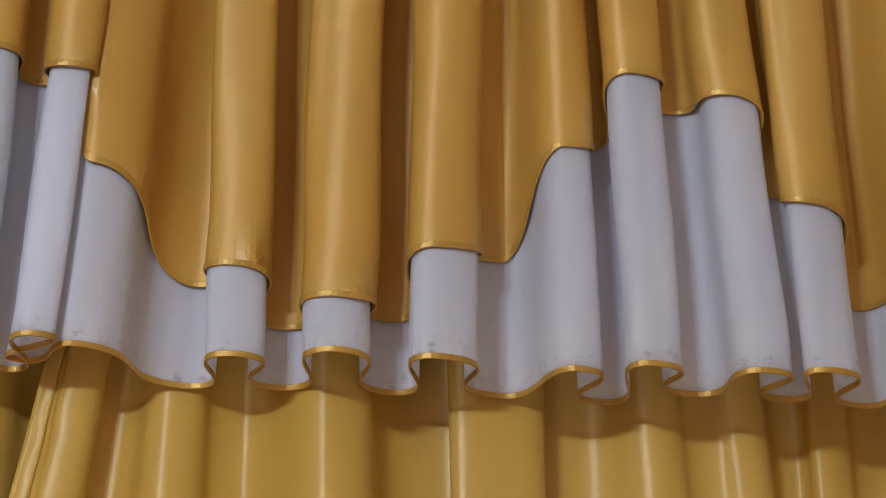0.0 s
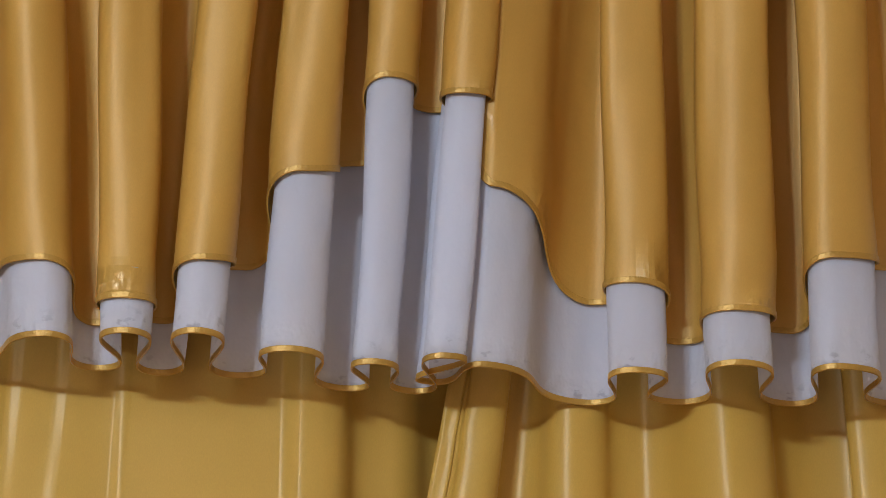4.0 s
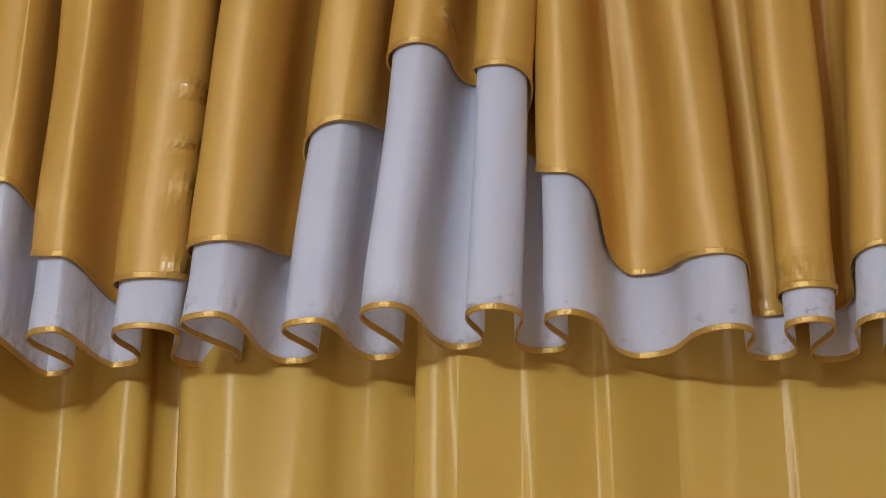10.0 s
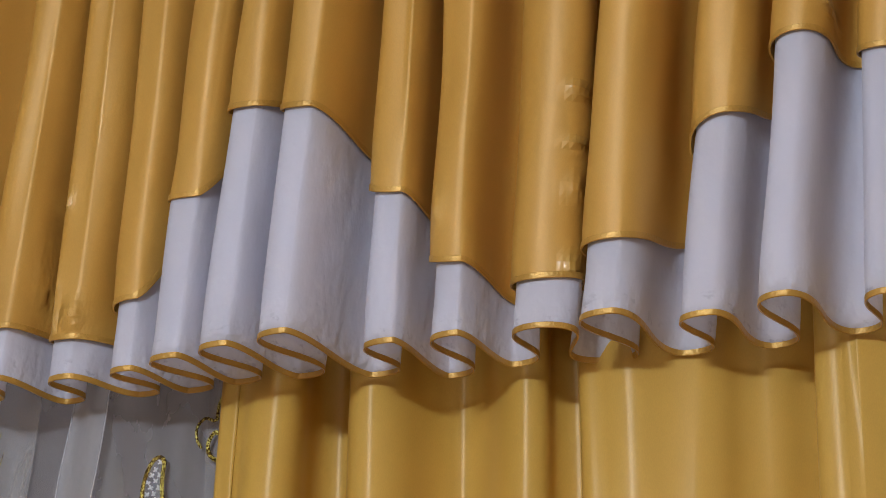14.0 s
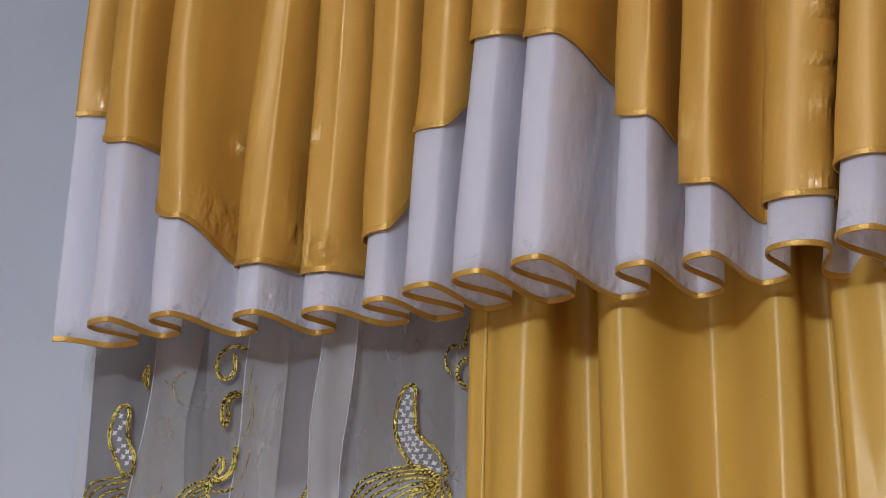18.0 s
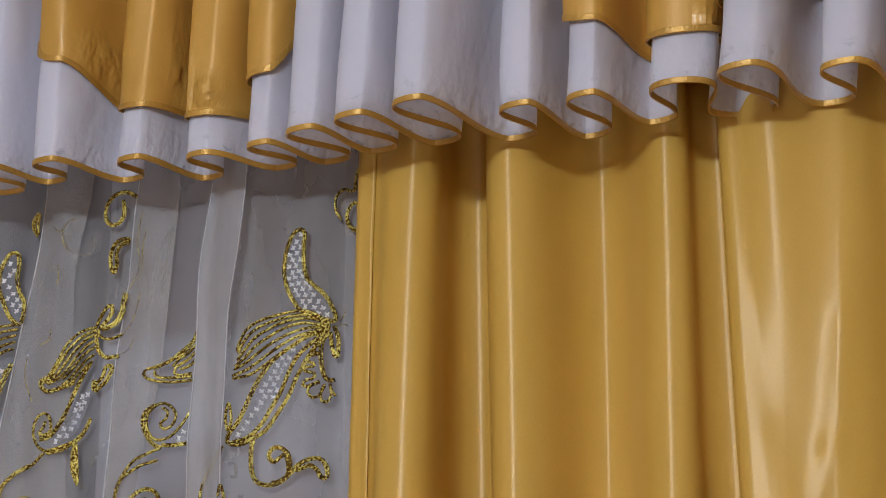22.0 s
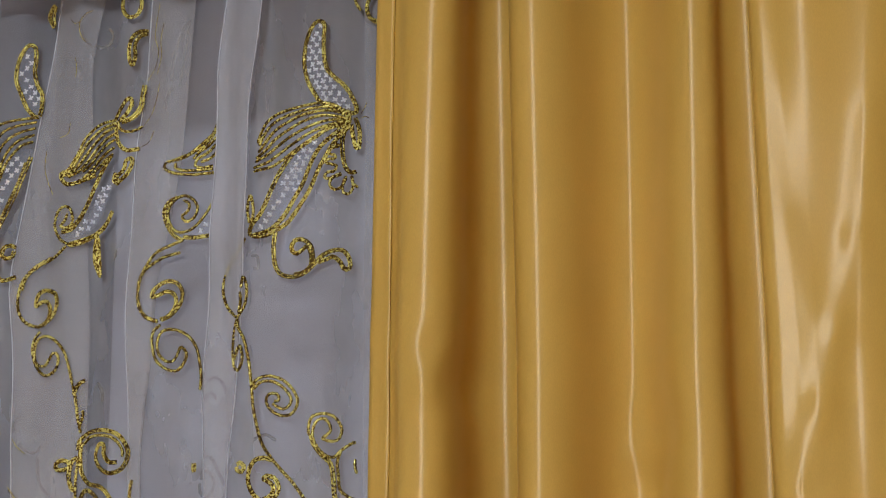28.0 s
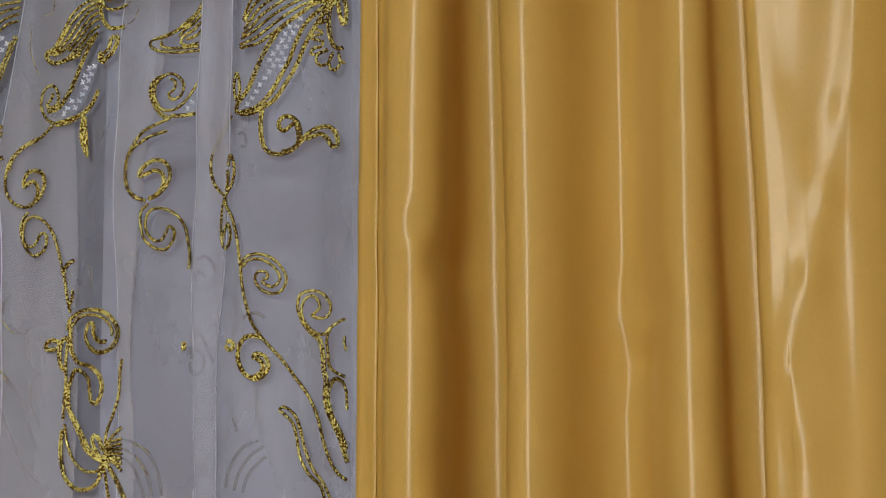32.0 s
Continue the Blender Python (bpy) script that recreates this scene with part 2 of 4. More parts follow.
WALL = plain("wall_paint", (0.40, 0.43, 0.50), (0.46, 0.49, 0.56), 2.2, 0.7, 0.5)
RECESS = plain("recess_paint", (0.54, 0.525, 0.575), (0.61, 0.595, 0.645), 2.2, 0.8, 0.2)
SIDE = plain("wall_paper", (0.48, 0.355, 0.24), (0.55, 0.42, 0.29), 6.0, 0.85, 0.15)
CEIL = plain("ceiling_paint", (0.78, 0.78, 0.78), (0.82, 0.82, 0.82), 2.0, 0.85, 0.1)
FLOOR = plain("floor_laminate", (0.30, 0.18, 0.09), (0.38, 0.23, 0.12), 3.0, 0.4, 0.1, (0.4, 4, 1))
BEAD = plain("white_stitch", (0.88, 0.88, 0.90), (0.95, 0.95, 0.97), 60.0, 0.4)
RAIL = plain("white_plastic", (0.76, 0.76, 0.75), (0.8, 0.8, 0.79), 8.0, 0.4)
METAL = plain("lamp_metal", (0.35, 0.30, 0.22), (0.45, 0.4, 0.3), 20.0, 0.35)
GLOW = bpy.data.materials.new("bulb_glow")
GLOW.use_nodes = True
GLOW.node_tree.nodes["Principled BSDF"].inputs["Emission Color"].default_value = (1, 0.95, 0.9, 1)
GLOW.node_tree.nodes["Principled BSDF"].inputs["Emission Strength"].default_value = 30


# ---- building helpers ----
def mesh_of(name, verts, faces, mat, smooth=True):
    me = bpy.data.meshes.new(name)
    me.from_pydata([tuple(v) for v in verts], [], faces)
    me.materials.append(mat)
    if smooth:
        me.polygons.foreach_set("use_smooth", [True] * len(me.polygons))
    me.update()
    return me


def part_mesh(name, me, parent, label=""):
    ob = new(name, me)
    ob.parent = parent
    if label:
        tagged(ob, label)
    return ob


def thing(name, label, category, at=(0, 0, 0), group=""):
    e = new(name)
    e.empty_display_size = 0.05
    e.location = at
    return tagged(e, label, category, group)


def grid_mesh(name, rows, mat, thick=0.0):
    """A sheet through rows of points, as numpy (rows, columns, 3); thick gives it two sides."""
    r, c, _ = rows.shape
    verts = rows.reshape(-1, 3)
    faces = [(i * c + j, i * c + j + 1, (i + 1) * c + j + 1, (i + 1) * c + j) for i in range(r - 1) for j in range(c - 1)]
    if not thick:
        return mesh_of(name, verts, faces, mat)
    du, dv = np.gradient(rows, axis=1), np.gradient(rows, axis=0)
    nrm = np.cross(du, dv)
    nrm /= np.linalg.norm(nrm, axis=2, keepdims=True) + 1e-9
    back = (rows - nrm * thick).reshape(-1, 3)
    k = r * c
    faces += [tuple(k + v for v in reversed(f)) for f in faces]
    rim = [j for j in range(c)] + [i * c + c - 1 for i in range(1, r)] + [(r - 1) * c + j for j in range(c - 2, -1, -1)] + [i * c for i in range(r - 2, 0, -1)]
    faces += [(b, a, k + a, k + b) for a, b in zip(rim, rim[1:] + rim[:1])]
    return mesh_of(name, np.vstack([verts, back]), faces, mat)


def box_mesh(name, a, b, mat):
    x0, y0, z0 = a
    x1, y1, z1 = b
    v = [(x0, y0, z0), (x1, y0, z0), (x1, y1, z0), (x0, y1, z0), (x0, y0, z1), (x1, y0, z1), (x1, y1, z1), (x0, y1, z1)]
    f = [(0, 3, 2, 1), (4, 5, 6, 7), (0, 1, 5, 4), (1, 2, 6, 5), (2, 3, 7, 6), (3, 0, 4, 7)]
    return mesh_of(name, v, f, mat, False)


def rod_mesh(name, pts, radius, mat, sides=6, cap=True):
    """A round rod through points, with a radius that may change along it."""
    pts = np.array(pts, float)
    k = len(pts)
    rad = np.full(k, radius) if np.isscalar(radius) else np.array(radius)
    tan = np.gradient(pts, axis=0)
    tan /= np.linalg.norm(tan, axis=1, keepdims=True) + 1e-9
    ref = np.array((0.0, 1.0, 0.0)) if abs(tan[:, 1]).max() < 0.9 else np.array((1.0, 0.0, 0.0))
    a = np.cross(tan, ref)
    a /= np.linalg.norm(a, axis=1, keepdims=True) + 1e-9
    b = np.cross(tan, a)
    ang = np.arange(sides) * 2 * math.pi / sides
    ring = pts[:, None] + rad[:, None, None] * (np.cos(ang)[None, :, None] * a[:, None] + np.sin(ang)[None, :, None] * b[:, None])
    faces = [(i * sides + j, i * sides + (j + 1) % sides, (i + 1) * sides + (j + 1) % sides, (i + 1) * sides + j) for i in range(k - 1) for j in range(sides)]
    if cap:
        faces += [tuple(range(sides))[::-1], tuple((k - 1) * sides + j for j in range(sides))]
    return mesh_of(name, ring.reshape(-1, 3), faces, mat)


def lathe_mesh(name, profile, at, mat, sides=24):
    verts, faces = [], []
    for r, z in profile:
        verts += [(at[0] + r * math.cos(2 * math.pi * j / sides), at[1] + r * math.sin(2 * math.pi * j / sides), at[2] + z) for j in range(sides)]
    for i in range(len(profile) - 1):
        faces += [(i * sides + j, i * sides + (j + 1) % sides, (i + 1) * sides + (j + 1) % sides, (i + 1) * sides + j) for j in range(sides)]
    return mesh_of(name, verts, faces, mat)


class Folds:
    """The plan of a hanging cloth: rows of x, y, pull (how far a fold bulges before it turns) and what else goes with them."""

    def __init__(self, rows, low, mid, shrink=0.2, unpull=0.3, tilt=0.0):
        self.rows = np.array(rows, float)
        self.low, self.mid, self.shrink, self.unpull, self.tilt = low, mid, shrink, unpull, tilt
        self.last = len(rows) - 1

    def value(self, u, column):
        i = np.clip(np.floor(u).astype(int), 0, self.last - 1)
        f = u - i
        f = f * f * (3 - 2 * f)
        return self.rows[i, column] * (1 - f) + self.rows[i + 1, column] * f

    def at(self, u, z):
        """Places on the cloth at fold number u (a number with a fraction) and height z."""
        u, z = np.broadcast_arrays(np.asarray(u, float), np.asarray(z, float))
        i = np.clip(np.floor(u).astype(int), 0, self.last - 1)
        f = u - i
        w = np.clip((z - self.low) / 0.6, -1.2, 1.2)
        a, b = self.rows[i], self.rows[i + 1]
        lean = 4 if self.rows.shape[1] > 4 else None
        xa = a[..., 0] + (a[..., 4] * (np.maximum(z, 1.58) - self.low) if lean else 0)
        xb = b[..., 0] + (b[..., 4] * (np.maximum(z, 1.58) - self.low) if lean else 0)
        pull = a[..., 2] * (1 - self.unpull * w)
        ya = self.mid + (a[..., 1] - self.mid) * (1 - self.shrink * w)
        yb = self.mid + (b[..., 1] - self.mid) * (1 - self.shrink * w)
        h1 = 0.5 - 0.5 * np.cos(math.pi * f)
        h0 = 1 - h1
        x = h0 * xa + h1 * xb + 0.096 * pull * np.sin(2 * math.pi * f)
        y = h0 * ya + h1 * yb - self.tilt * (z - self.low)
        return np.stack([x, y, z], -1)

    def out(self, u, z):
        """The direction out of the cloth on its front."""
        d = self.at(u + 0.004, z) - self.at(u - 0.004, z)
        n = np.stack([d[..., 1], -d[..., 0], 0 * d[..., 0]], -1)
        return n / (np.linalg.norm(n, axis=-1, keepdims=True) + 1e-9)


def ripple(u, z, seed, size=0.0025):
    """Small uneven sway of a hanging cloth."""
    return size * (np.sin(2.1 * u + 9 * z + seed) * np.cos(5.3 * z - 0.7 * u + 2 * seed) + 0.6 * np.sin(17 * z + 3.7 * u + seed))


def binding(name, cloth, u, z, width, mat, lift, half=0.0012):
    """A bias binding round the lower edge (u, z) of a cloth: two faces and a rounded lower lip."""
    edge = cloth.at(u, z)
    step = np.linalg.norm(np.diff(edge[:, :2], axis=0), axis=1)
    arc = np.r_[0, np.cumsum(step)]
    slope = np.gradient(z, np.maximum(arc, np.arange(len(arc)) * 1e-6))
    length = np.sqrt(1 + slope**2)
    rows = []
    for up, side in ((1.0, 0.5), (0.98, 1.0), (0.92, 1.05), (0.5, 1.1), (0.10, 1.05), (0.03, 1.0), (0.0, 0.6), (0.0, -0.6), (0.03, -1.0), (0.10, -1.05), (0.5, -1.1), (0.92, -1.05), (0.98, -1.0), (1.0, -0.5)):
        a2 = arc - slope / length * width * up
        u2 = np.clip(np.interp(a2, arc, u), u[0], u[-1])
        z2 = z + width * up / length
        rows.append(cloth.at(u2, z2) + cloth.out(u2, z2) * (lift + half * side))
    rows = np.array(rows)
    return grid_mesh(name, rows, mat)


# ---- room ----
def slab(name, a, b, mat, label, category):
    return tagged(new(name, box_mesh(name, a, b, mat)), label, category, kind="structure")


slab("wall_north", (-3.0, 0.45, 0), (3.0, 0.60, 2.78), RECESS, "pale grey-lilac wall of the recess behind the curtains", "wall")
slab("wall_pier", (-3.0, 0.075, 0), (-0.538, 0.448, 2.78), WALL, "pale blue-grey painted wall beside the curtains", "wall")
slab("wall_south", (-3.0, -6.7, 0), (3.0, -6.58, 2.78), SIDE, "dull beige papered wall of the room", "wall")
slab("wall_west", (-3.12, -6.7, 0), (-3.0, 0.60, 2.78), SIDE, "dull beige papered side wall", "wall")
slab("wall_east", (3.0, -6.7, 0), (3.12, 0.60, 2.78), SIDE, "dull beige papered side wall", "wall")
slab("floor", (-3.12, -6.7, -0.1), (3.12, 0.60, 0), FLOOR, "brown wooden laminate floor", "floor")
slab("ceiling", (-3.12, -6.7, 2.78), (3.12, 0.60, 2.88), CEIL, "white painted ceiling", "ceiling")

# ---- ceiling lamp ----
lamp = thing("ceiling_lamp", "five-armed metal ceiling lamp with lit bulbs", "lamp", (LAMP_X, LAMP_Y, 2.78))
off = np.array((LAMP_X, LAMP_Y, 2.78))
part_mesh("ceiling_rose", lathe_mesh("ceiling_rose", [(0.0, -0.03), (0.05, -0.028), (0.065, -0.01), (0.07, 0.0)], (0, 0, 0), METAL), lamp)
part_mesh("stem", rod_mesh("stem", [(0, 0, -0.02), (0, 0, -0.15), (0, 0, LAMP_Z - 2.64)], 0.008, METAL, 10), lamp)
for bx, by, bz in BULBS:
    px, py, pz = bx - off[0], by - off[1], bz - off[2]
    arm = part_mesh("arm", rod_mesh("arm", [(0, 0, pz + 0.15), (px * 0.4, py * 0.4, pz + 0.07), (px * 0.8, py * 0.8, pz + 0.06), (px, py, pz + 0.074)], 0.006, METAL, 8), lamp)
    part_mesh("socket", lathe_mesh("socket", [(0.0, 0.075), (0.018, 0.073), (0.022, 0.04), (0.03, 0.03)], (px, py, pz), METAL), arm)
    part_mesh("bulb", lathe_mesh("bulb", [(0.012, 0.04), (0.022, 0.02), (0.028, 0.0), (0.024, -0.02), (0.012, -0.033), (0.0, -0.036)], (px, py, pz), GLOW), arm, "glowing white glass bulb")

# ---- curtain rail ----
rail = thing("curtain_rail", "white triple curtain rail fixed under the ceiling", "curtain rail", (1.0, 0, 2.78))
for name, ry in (("valance_track", -0.215), ("drape_track", 0.05), ("tulle_track", 0.11)):
    part_mesh(name, box_mesh(name, (-1.6, ry - 0.012, -0.035), (1.62, ry + 0.012, 0), RAIL), rail)

# ---- valance ----
HEM, TOP = 2.088, 2.76
FOLDS = []
FOLDS += [
    (-0.523, -0.078, 0.081, 2.369, 0.134),
    (-0.450, -0.034, 0.286, 2.377, 0.127),
    (-0.426, -0.128, 0.047, 2.307, 0.125),
    (-0.383, -0.054, 0.242, 2.310, 0.120),
    (-0.344, -0.128, 0.061, 2.205, 0.120),
    (-0.289, -0.035, 0.230, 2.167, 0.140),
    (-0.242, -0.107, 0.056, 2.148, 0.150),
    (-0.191, -0.015, 0.241, 2.157, 0.130),
    (-0.158, -0.098, 0.073, 2.133, 0.110),
    (-0.092, -0.024, 0.262, 2.143, 0.100),
    (-0.076, -0.111, 0.050, 2.170, 0.092),
    (-0.030, -0.027, 0.336, 2.303, 0.120),
    (-0.010, -0.142, 0.050, 2.273, 0.140),
    (0.035, -0.045, 0.334, 2.396, 0.140),
    (0.058, -0.168, 0.061, 2.363, 0.138),
    (0.114, -0.051, 0.342, 2.403, 0.135),
]
FOLDS += [
    (0.135, -0.193, 0.073, 2.345, 0.121),
    (0.201, -0.041, 0.298, 2.331, 0.097),
    (0.248, -0.145, 0.045, 2.258, 0.075),
    (0.289, -0.023, 0.294, 2.239, 0.065),
    (0.324, -0.154, 0.050, 2.169, 0.069),
    (0.369, -0.047, 0.260, 2.158, 0.072),
    (0.419, -0.160, 0.282, 2.141, 0.084),
    (0.478, -0.042, 0.360, 2.170, 0.104),
    (0.503, -0.187, 0.116, 2.169, 0.122),
    (0.567, -0.049, 0.300, 2.208, 0.130),
    (0.608, -0.165, 0.106, 2.310, 0.129),
    (0.667, -0.055, 0.283, 2.346, 0.130),
    (0.691, -0.204, 0.125, 2.377, 0.116),
    (0.761, -0.082, 0.220, 2.386, 0.087),
    (0.801, -0.194, 0.219, 2.355, 0.050),
    (0.856, -0.067, 0.230, 2.305, 0.022),
]
FOLDS += [
    (0.884, -0.175, 0.144, 2.241, -0.016),
    (0.964, -0.047, 0.173, 2.180, -0.070),
    (1.060, -0.128, 0.167, 2.169, -0.101),
    (1.107, -0.034, 0.224, 2.136, -0.091),
    (1.146, -0.144, 0.205, 2.124, -0.039),
    (1.178, -0.026, 0.193, 2.144, 0.014),
    (1.220, -0.150, 0.228, 2.166, 0.043),
    (1.263, -0.025, 0.211, 2.208, 0.047),
    (1.320, -0.108, 0.251, 2.287, 0.032),
    (1.388, 0.004, 0.196, 2.346, 0.024),
    (1.413, -0.079, 0.193, 2.414, 0.029),
    (1.465, 0.006, 0.188, 2.414, 0.040),
    (1.490, -0.102, 0.265, 2.387, 0.068),
    (1.489, -0.024, 0.077, 2.397, 0.069),
    (1.532, -0.081, 0.242, 2.290, 0.056),
    (1.666, 0.025, 0.220, 2.202, 0.018),
]
FOLDS += [
    (1.708, -0.079, 0.264, 2.187, -0.018),
    (1.770, 0.014, 0.243, 2.155, -0.025),
    (1.818, -0.110, 0.262, 2.147, -0.010),
    (1.901, 0.009, 0.208, 2.170, -0.002),
    (1.929, -0.108, 0.334, 2.211, -0.016),
    (2.032, -0.000, 0.108, 2.244, -0.045),
    (2.092, -0.097, 0.266, 2.343, -0.067),
    (2.150, 0.001, 0.186, 2.387, -0.069),
    (2.171, -0.125, 0.288, 2.423, -0.072),
    (2.247, -0.040, 0.160, 2.419, -0.096),
    (2.304, -0.125, 0.295, 2.407, -0.117),
    (2.359, -0.043, 0.190, 2.326, -0.112),
    (2.374, -0.137, 0.319, 2.280, -0.094),
    (2.460, -0.035, 0.100, 2.201, -0.085),
]

FOLDS += [(2.500, -0.130, 0.250, 2.195, 0.0), (2.575, -0.030, 0.200, 2.150, 0.0), (2.640, -0.130, 0.250, 2.170, 0.0), (2.700, -0.030, 0.100, 2.200, 0.0)]
valance = thing("valance", "two-layer valance of gold satin over white cloth with gold binding", "valance", (1.0, -0.1, 2.76))
shift = np.array((1.0, -0.1, 2.76))
cloth = Folds(FOLDS, HEM, -0.09, 0.10, 0.05, 0.2)
STEPS = 24
U = np.linspace(0, cloth.last, cloth.last * STEPS + 1)
swag_low = cloth.value(U, 3)

# the white layer, from its hem to a hand above the edge of the swags
rows = []
for k in np.linspace(0, 1, 15):
    z = HEM + (swag_low + 0.035 - HEM) * k
    rows.append(cloth.at(U, z) + cloth.out(U, z) * (ripple(U, z, 1.0, 0.0020) * np.clip((z - HEM) / 0.05, 0, 1))[:, None])
part_mesh("under_layer", grid_mesh("under_layer", np.array(rows) - shift, WHITE, 0.0008), valance, "white cloth layer hanging in deep folds")
hem = binding("hem_binding", cloth, U, np.full_like(U, HEM), 0.0066, TRIM, 0.0, 0.0010)
hem.transform(Matrix.Translation(-Vector(shift)))
part_mesh("hem_binding", hem, valance, "narrow gold satin binding along the white hem")

SPAN = np.gradient(cloth.at(U, np.full_like(U, HEM))[:, 0], U)


def gathers(u, z):
    """Lesser folds that run down from the heading into the wider swags."""
    wide = np.clip((np.abs(SPAN) - 0.03) / 0.09, 0, 1)
    high = np.clip((z - swag_low) / 0.22, 0, 1)
    return 0.007 * wide * high * np.sin(2 * math.pi * 1.1 * u + 0.6 * np.sin(4 * z))


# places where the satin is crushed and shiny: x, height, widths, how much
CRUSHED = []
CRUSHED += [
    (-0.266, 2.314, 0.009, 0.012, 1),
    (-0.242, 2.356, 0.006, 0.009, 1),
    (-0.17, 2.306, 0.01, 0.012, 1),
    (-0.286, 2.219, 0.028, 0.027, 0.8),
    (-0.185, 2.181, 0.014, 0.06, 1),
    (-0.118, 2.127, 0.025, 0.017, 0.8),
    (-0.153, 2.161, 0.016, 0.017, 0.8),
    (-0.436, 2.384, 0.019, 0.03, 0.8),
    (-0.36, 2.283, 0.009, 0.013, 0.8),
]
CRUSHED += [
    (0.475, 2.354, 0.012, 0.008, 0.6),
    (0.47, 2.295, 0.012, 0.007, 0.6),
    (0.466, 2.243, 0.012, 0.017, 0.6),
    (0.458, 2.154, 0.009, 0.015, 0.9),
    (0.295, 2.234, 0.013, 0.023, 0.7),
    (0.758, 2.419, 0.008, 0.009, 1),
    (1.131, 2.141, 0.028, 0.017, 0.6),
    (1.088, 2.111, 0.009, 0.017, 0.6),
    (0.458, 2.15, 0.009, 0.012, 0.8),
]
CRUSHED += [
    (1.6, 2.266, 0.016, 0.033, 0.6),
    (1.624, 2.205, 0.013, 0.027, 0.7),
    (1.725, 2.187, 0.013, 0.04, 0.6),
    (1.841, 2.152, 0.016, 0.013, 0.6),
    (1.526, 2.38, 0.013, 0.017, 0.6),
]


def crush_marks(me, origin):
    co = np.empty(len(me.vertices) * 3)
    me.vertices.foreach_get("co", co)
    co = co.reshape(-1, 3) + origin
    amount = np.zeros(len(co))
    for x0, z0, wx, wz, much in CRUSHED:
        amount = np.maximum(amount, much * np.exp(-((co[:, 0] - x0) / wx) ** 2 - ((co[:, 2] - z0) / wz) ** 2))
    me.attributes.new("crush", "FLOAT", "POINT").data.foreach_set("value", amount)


# the gold layer, in front of it
rows = []
for k in np.linspace(0, 1, 70):
    z = swag_low + (TOP - swag_low) * k
    rows.append(cloth.at(U, z) + cloth.out(U, z) * (0.005 + (ripple(U, z, 4.0, 0.0022) + gathers(U, z)) * np.clip((z - swag_low) / 0.06, 0, 1))[:, None])
swag = grid_mesh("swag_layer", np.array(rows) - shift, SATIN, 0.001)
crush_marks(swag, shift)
part_mesh("swag_layer", swag, valance, "shiny gold satin layer with a scalloped edge")
sw = binding("swag_binding", cloth, U, swag_low, 0.0066, TRIM, 0.005, 0.0011)
sw.transform(Matrix.Translation(-Vector(shift)))
part_mesh("swag_binding", sw, valance, "gold satin binding along the scalloped edge")

# ---- drapes ----
DRAPE_LEFT = [
    (0.002, 0.000, 0.12, 0, 0.015), (0.076, -0.032, 0.18, 0, 0.022), (0.134, 0.082, 0.16, 0, 0.003), (0.194, -0.024, 0.12, 0, -0.012),
    (0.290, 0.056, 0.10), (0.376, -0.020, 0.15), (0.434, 0.036, 0.10, 0, -0.02), (0.458, -0.046, 0.07, 0, -0.03),
    (0.500, -0.048, 0.04, 0, -0.02), (0.577, -0.044, 0.10, 0, 0.06), (0.655, -0.010, 0.06), (0.715, 0.012, 0.28),
    (1.440, 0.074, 0.12), (1.520, 0.115, 0.08), (1.600, 0.120, 0.08),
]
# the broad front of the same drape: nearly flat, with a shallow ridge at every gathering of the heading
FRONT = []
for ridge, mid in ((0.751, -0.078), (0.838, -0.055), (0.920, -0.032), (1.012, 0.004), (1.062, 0.006), (1.134, 0.014), (1.321, 0.016)):
    FRONT += [(ridge - 0.008, mid + 0.0008, 0.02), (ridge + 0.008, mid - 0.0008, 0.02)]
FRONT[-1] = (1.336, 0.012, 0.22)
DRAPE_LEFT[-3:-3] = FRONT
DRAPE_RIGHT = [
    (1.486, 0.030, 0.12, 0, 0.17), (1.540, 0.014, 0.14, 0, 0.12), (1.582, 0.080, 0.12, 0, 0.07), (1.651, 0.030, 0.16, 0, 0.02),
    (1.733, 0.074, 0.12), (1.828, -0.004, 0.24), (1.945, 0.080, 0.34), (2.012, 0.012, 0.48), (2.135, 0.088, 0.12),
    (2.232, 0.034, 0.10, 0, -0.05), (2.290, 0.062, 0.08, 0, -0.05), (2.345, 0.044, 0.12, 0, -0.04),
    (2.405, 0.100, 0.12, 0, -0.03), (2.445, 0.060, 0.14), (2.520, 0.100, 0.12), (2.600, 0.060, 0.14), (2.700, 0.095, 0.1), (2.8, 0.06, 0.1), (2.9, 0.09, 0.1),
]


DENTS = [(0.078, 1.610, 0.014, 0.020, -0.006), (0.072, 1.560, 0.014, 0.018, 0.004), (0.290, 1.500, 0.016, 0.022, 0.004), (0.312, 1.450, 0.020, 0.025, -0.007), (0.283, 1.425, 0.012, 0.02, 0.003),
         (0.098, 1.575, 0.012, 0.030, -0.006), (0.337, 1.507, 0.018, 0.040, -0.006), (0.297, 1.530, 0.010, 0.025, 0.004),
         (0.505, 2.020, 0.032, 0.170, 0.008)]


# long soft creases across the broad panel: from x, z to x, z, half width, depth
CREASES = [(0.466, 1.86, 0.478, 1.72, 0.018, 0.0014), (0.478, 1.72, 0.500, 1.62, 0.018, 0.0024), (0.572, 1.84, 0.552, 1.70, 0.014, 0.0040), (0.552, 1.70, 0.530, 1.60, 0.015, 0.0050),
           (0.530, 1.60, 0.513, 1.52, 0.016, 0.0055), (0.513, 1.52, 0.480, 1.43, 0.016, 0.0060), (0.480, 1.43, 0.500, 1.34, 0.015, 0.0050), (0.500, 1.34, 0.498, 1.26, 0.015, 0.0040)]


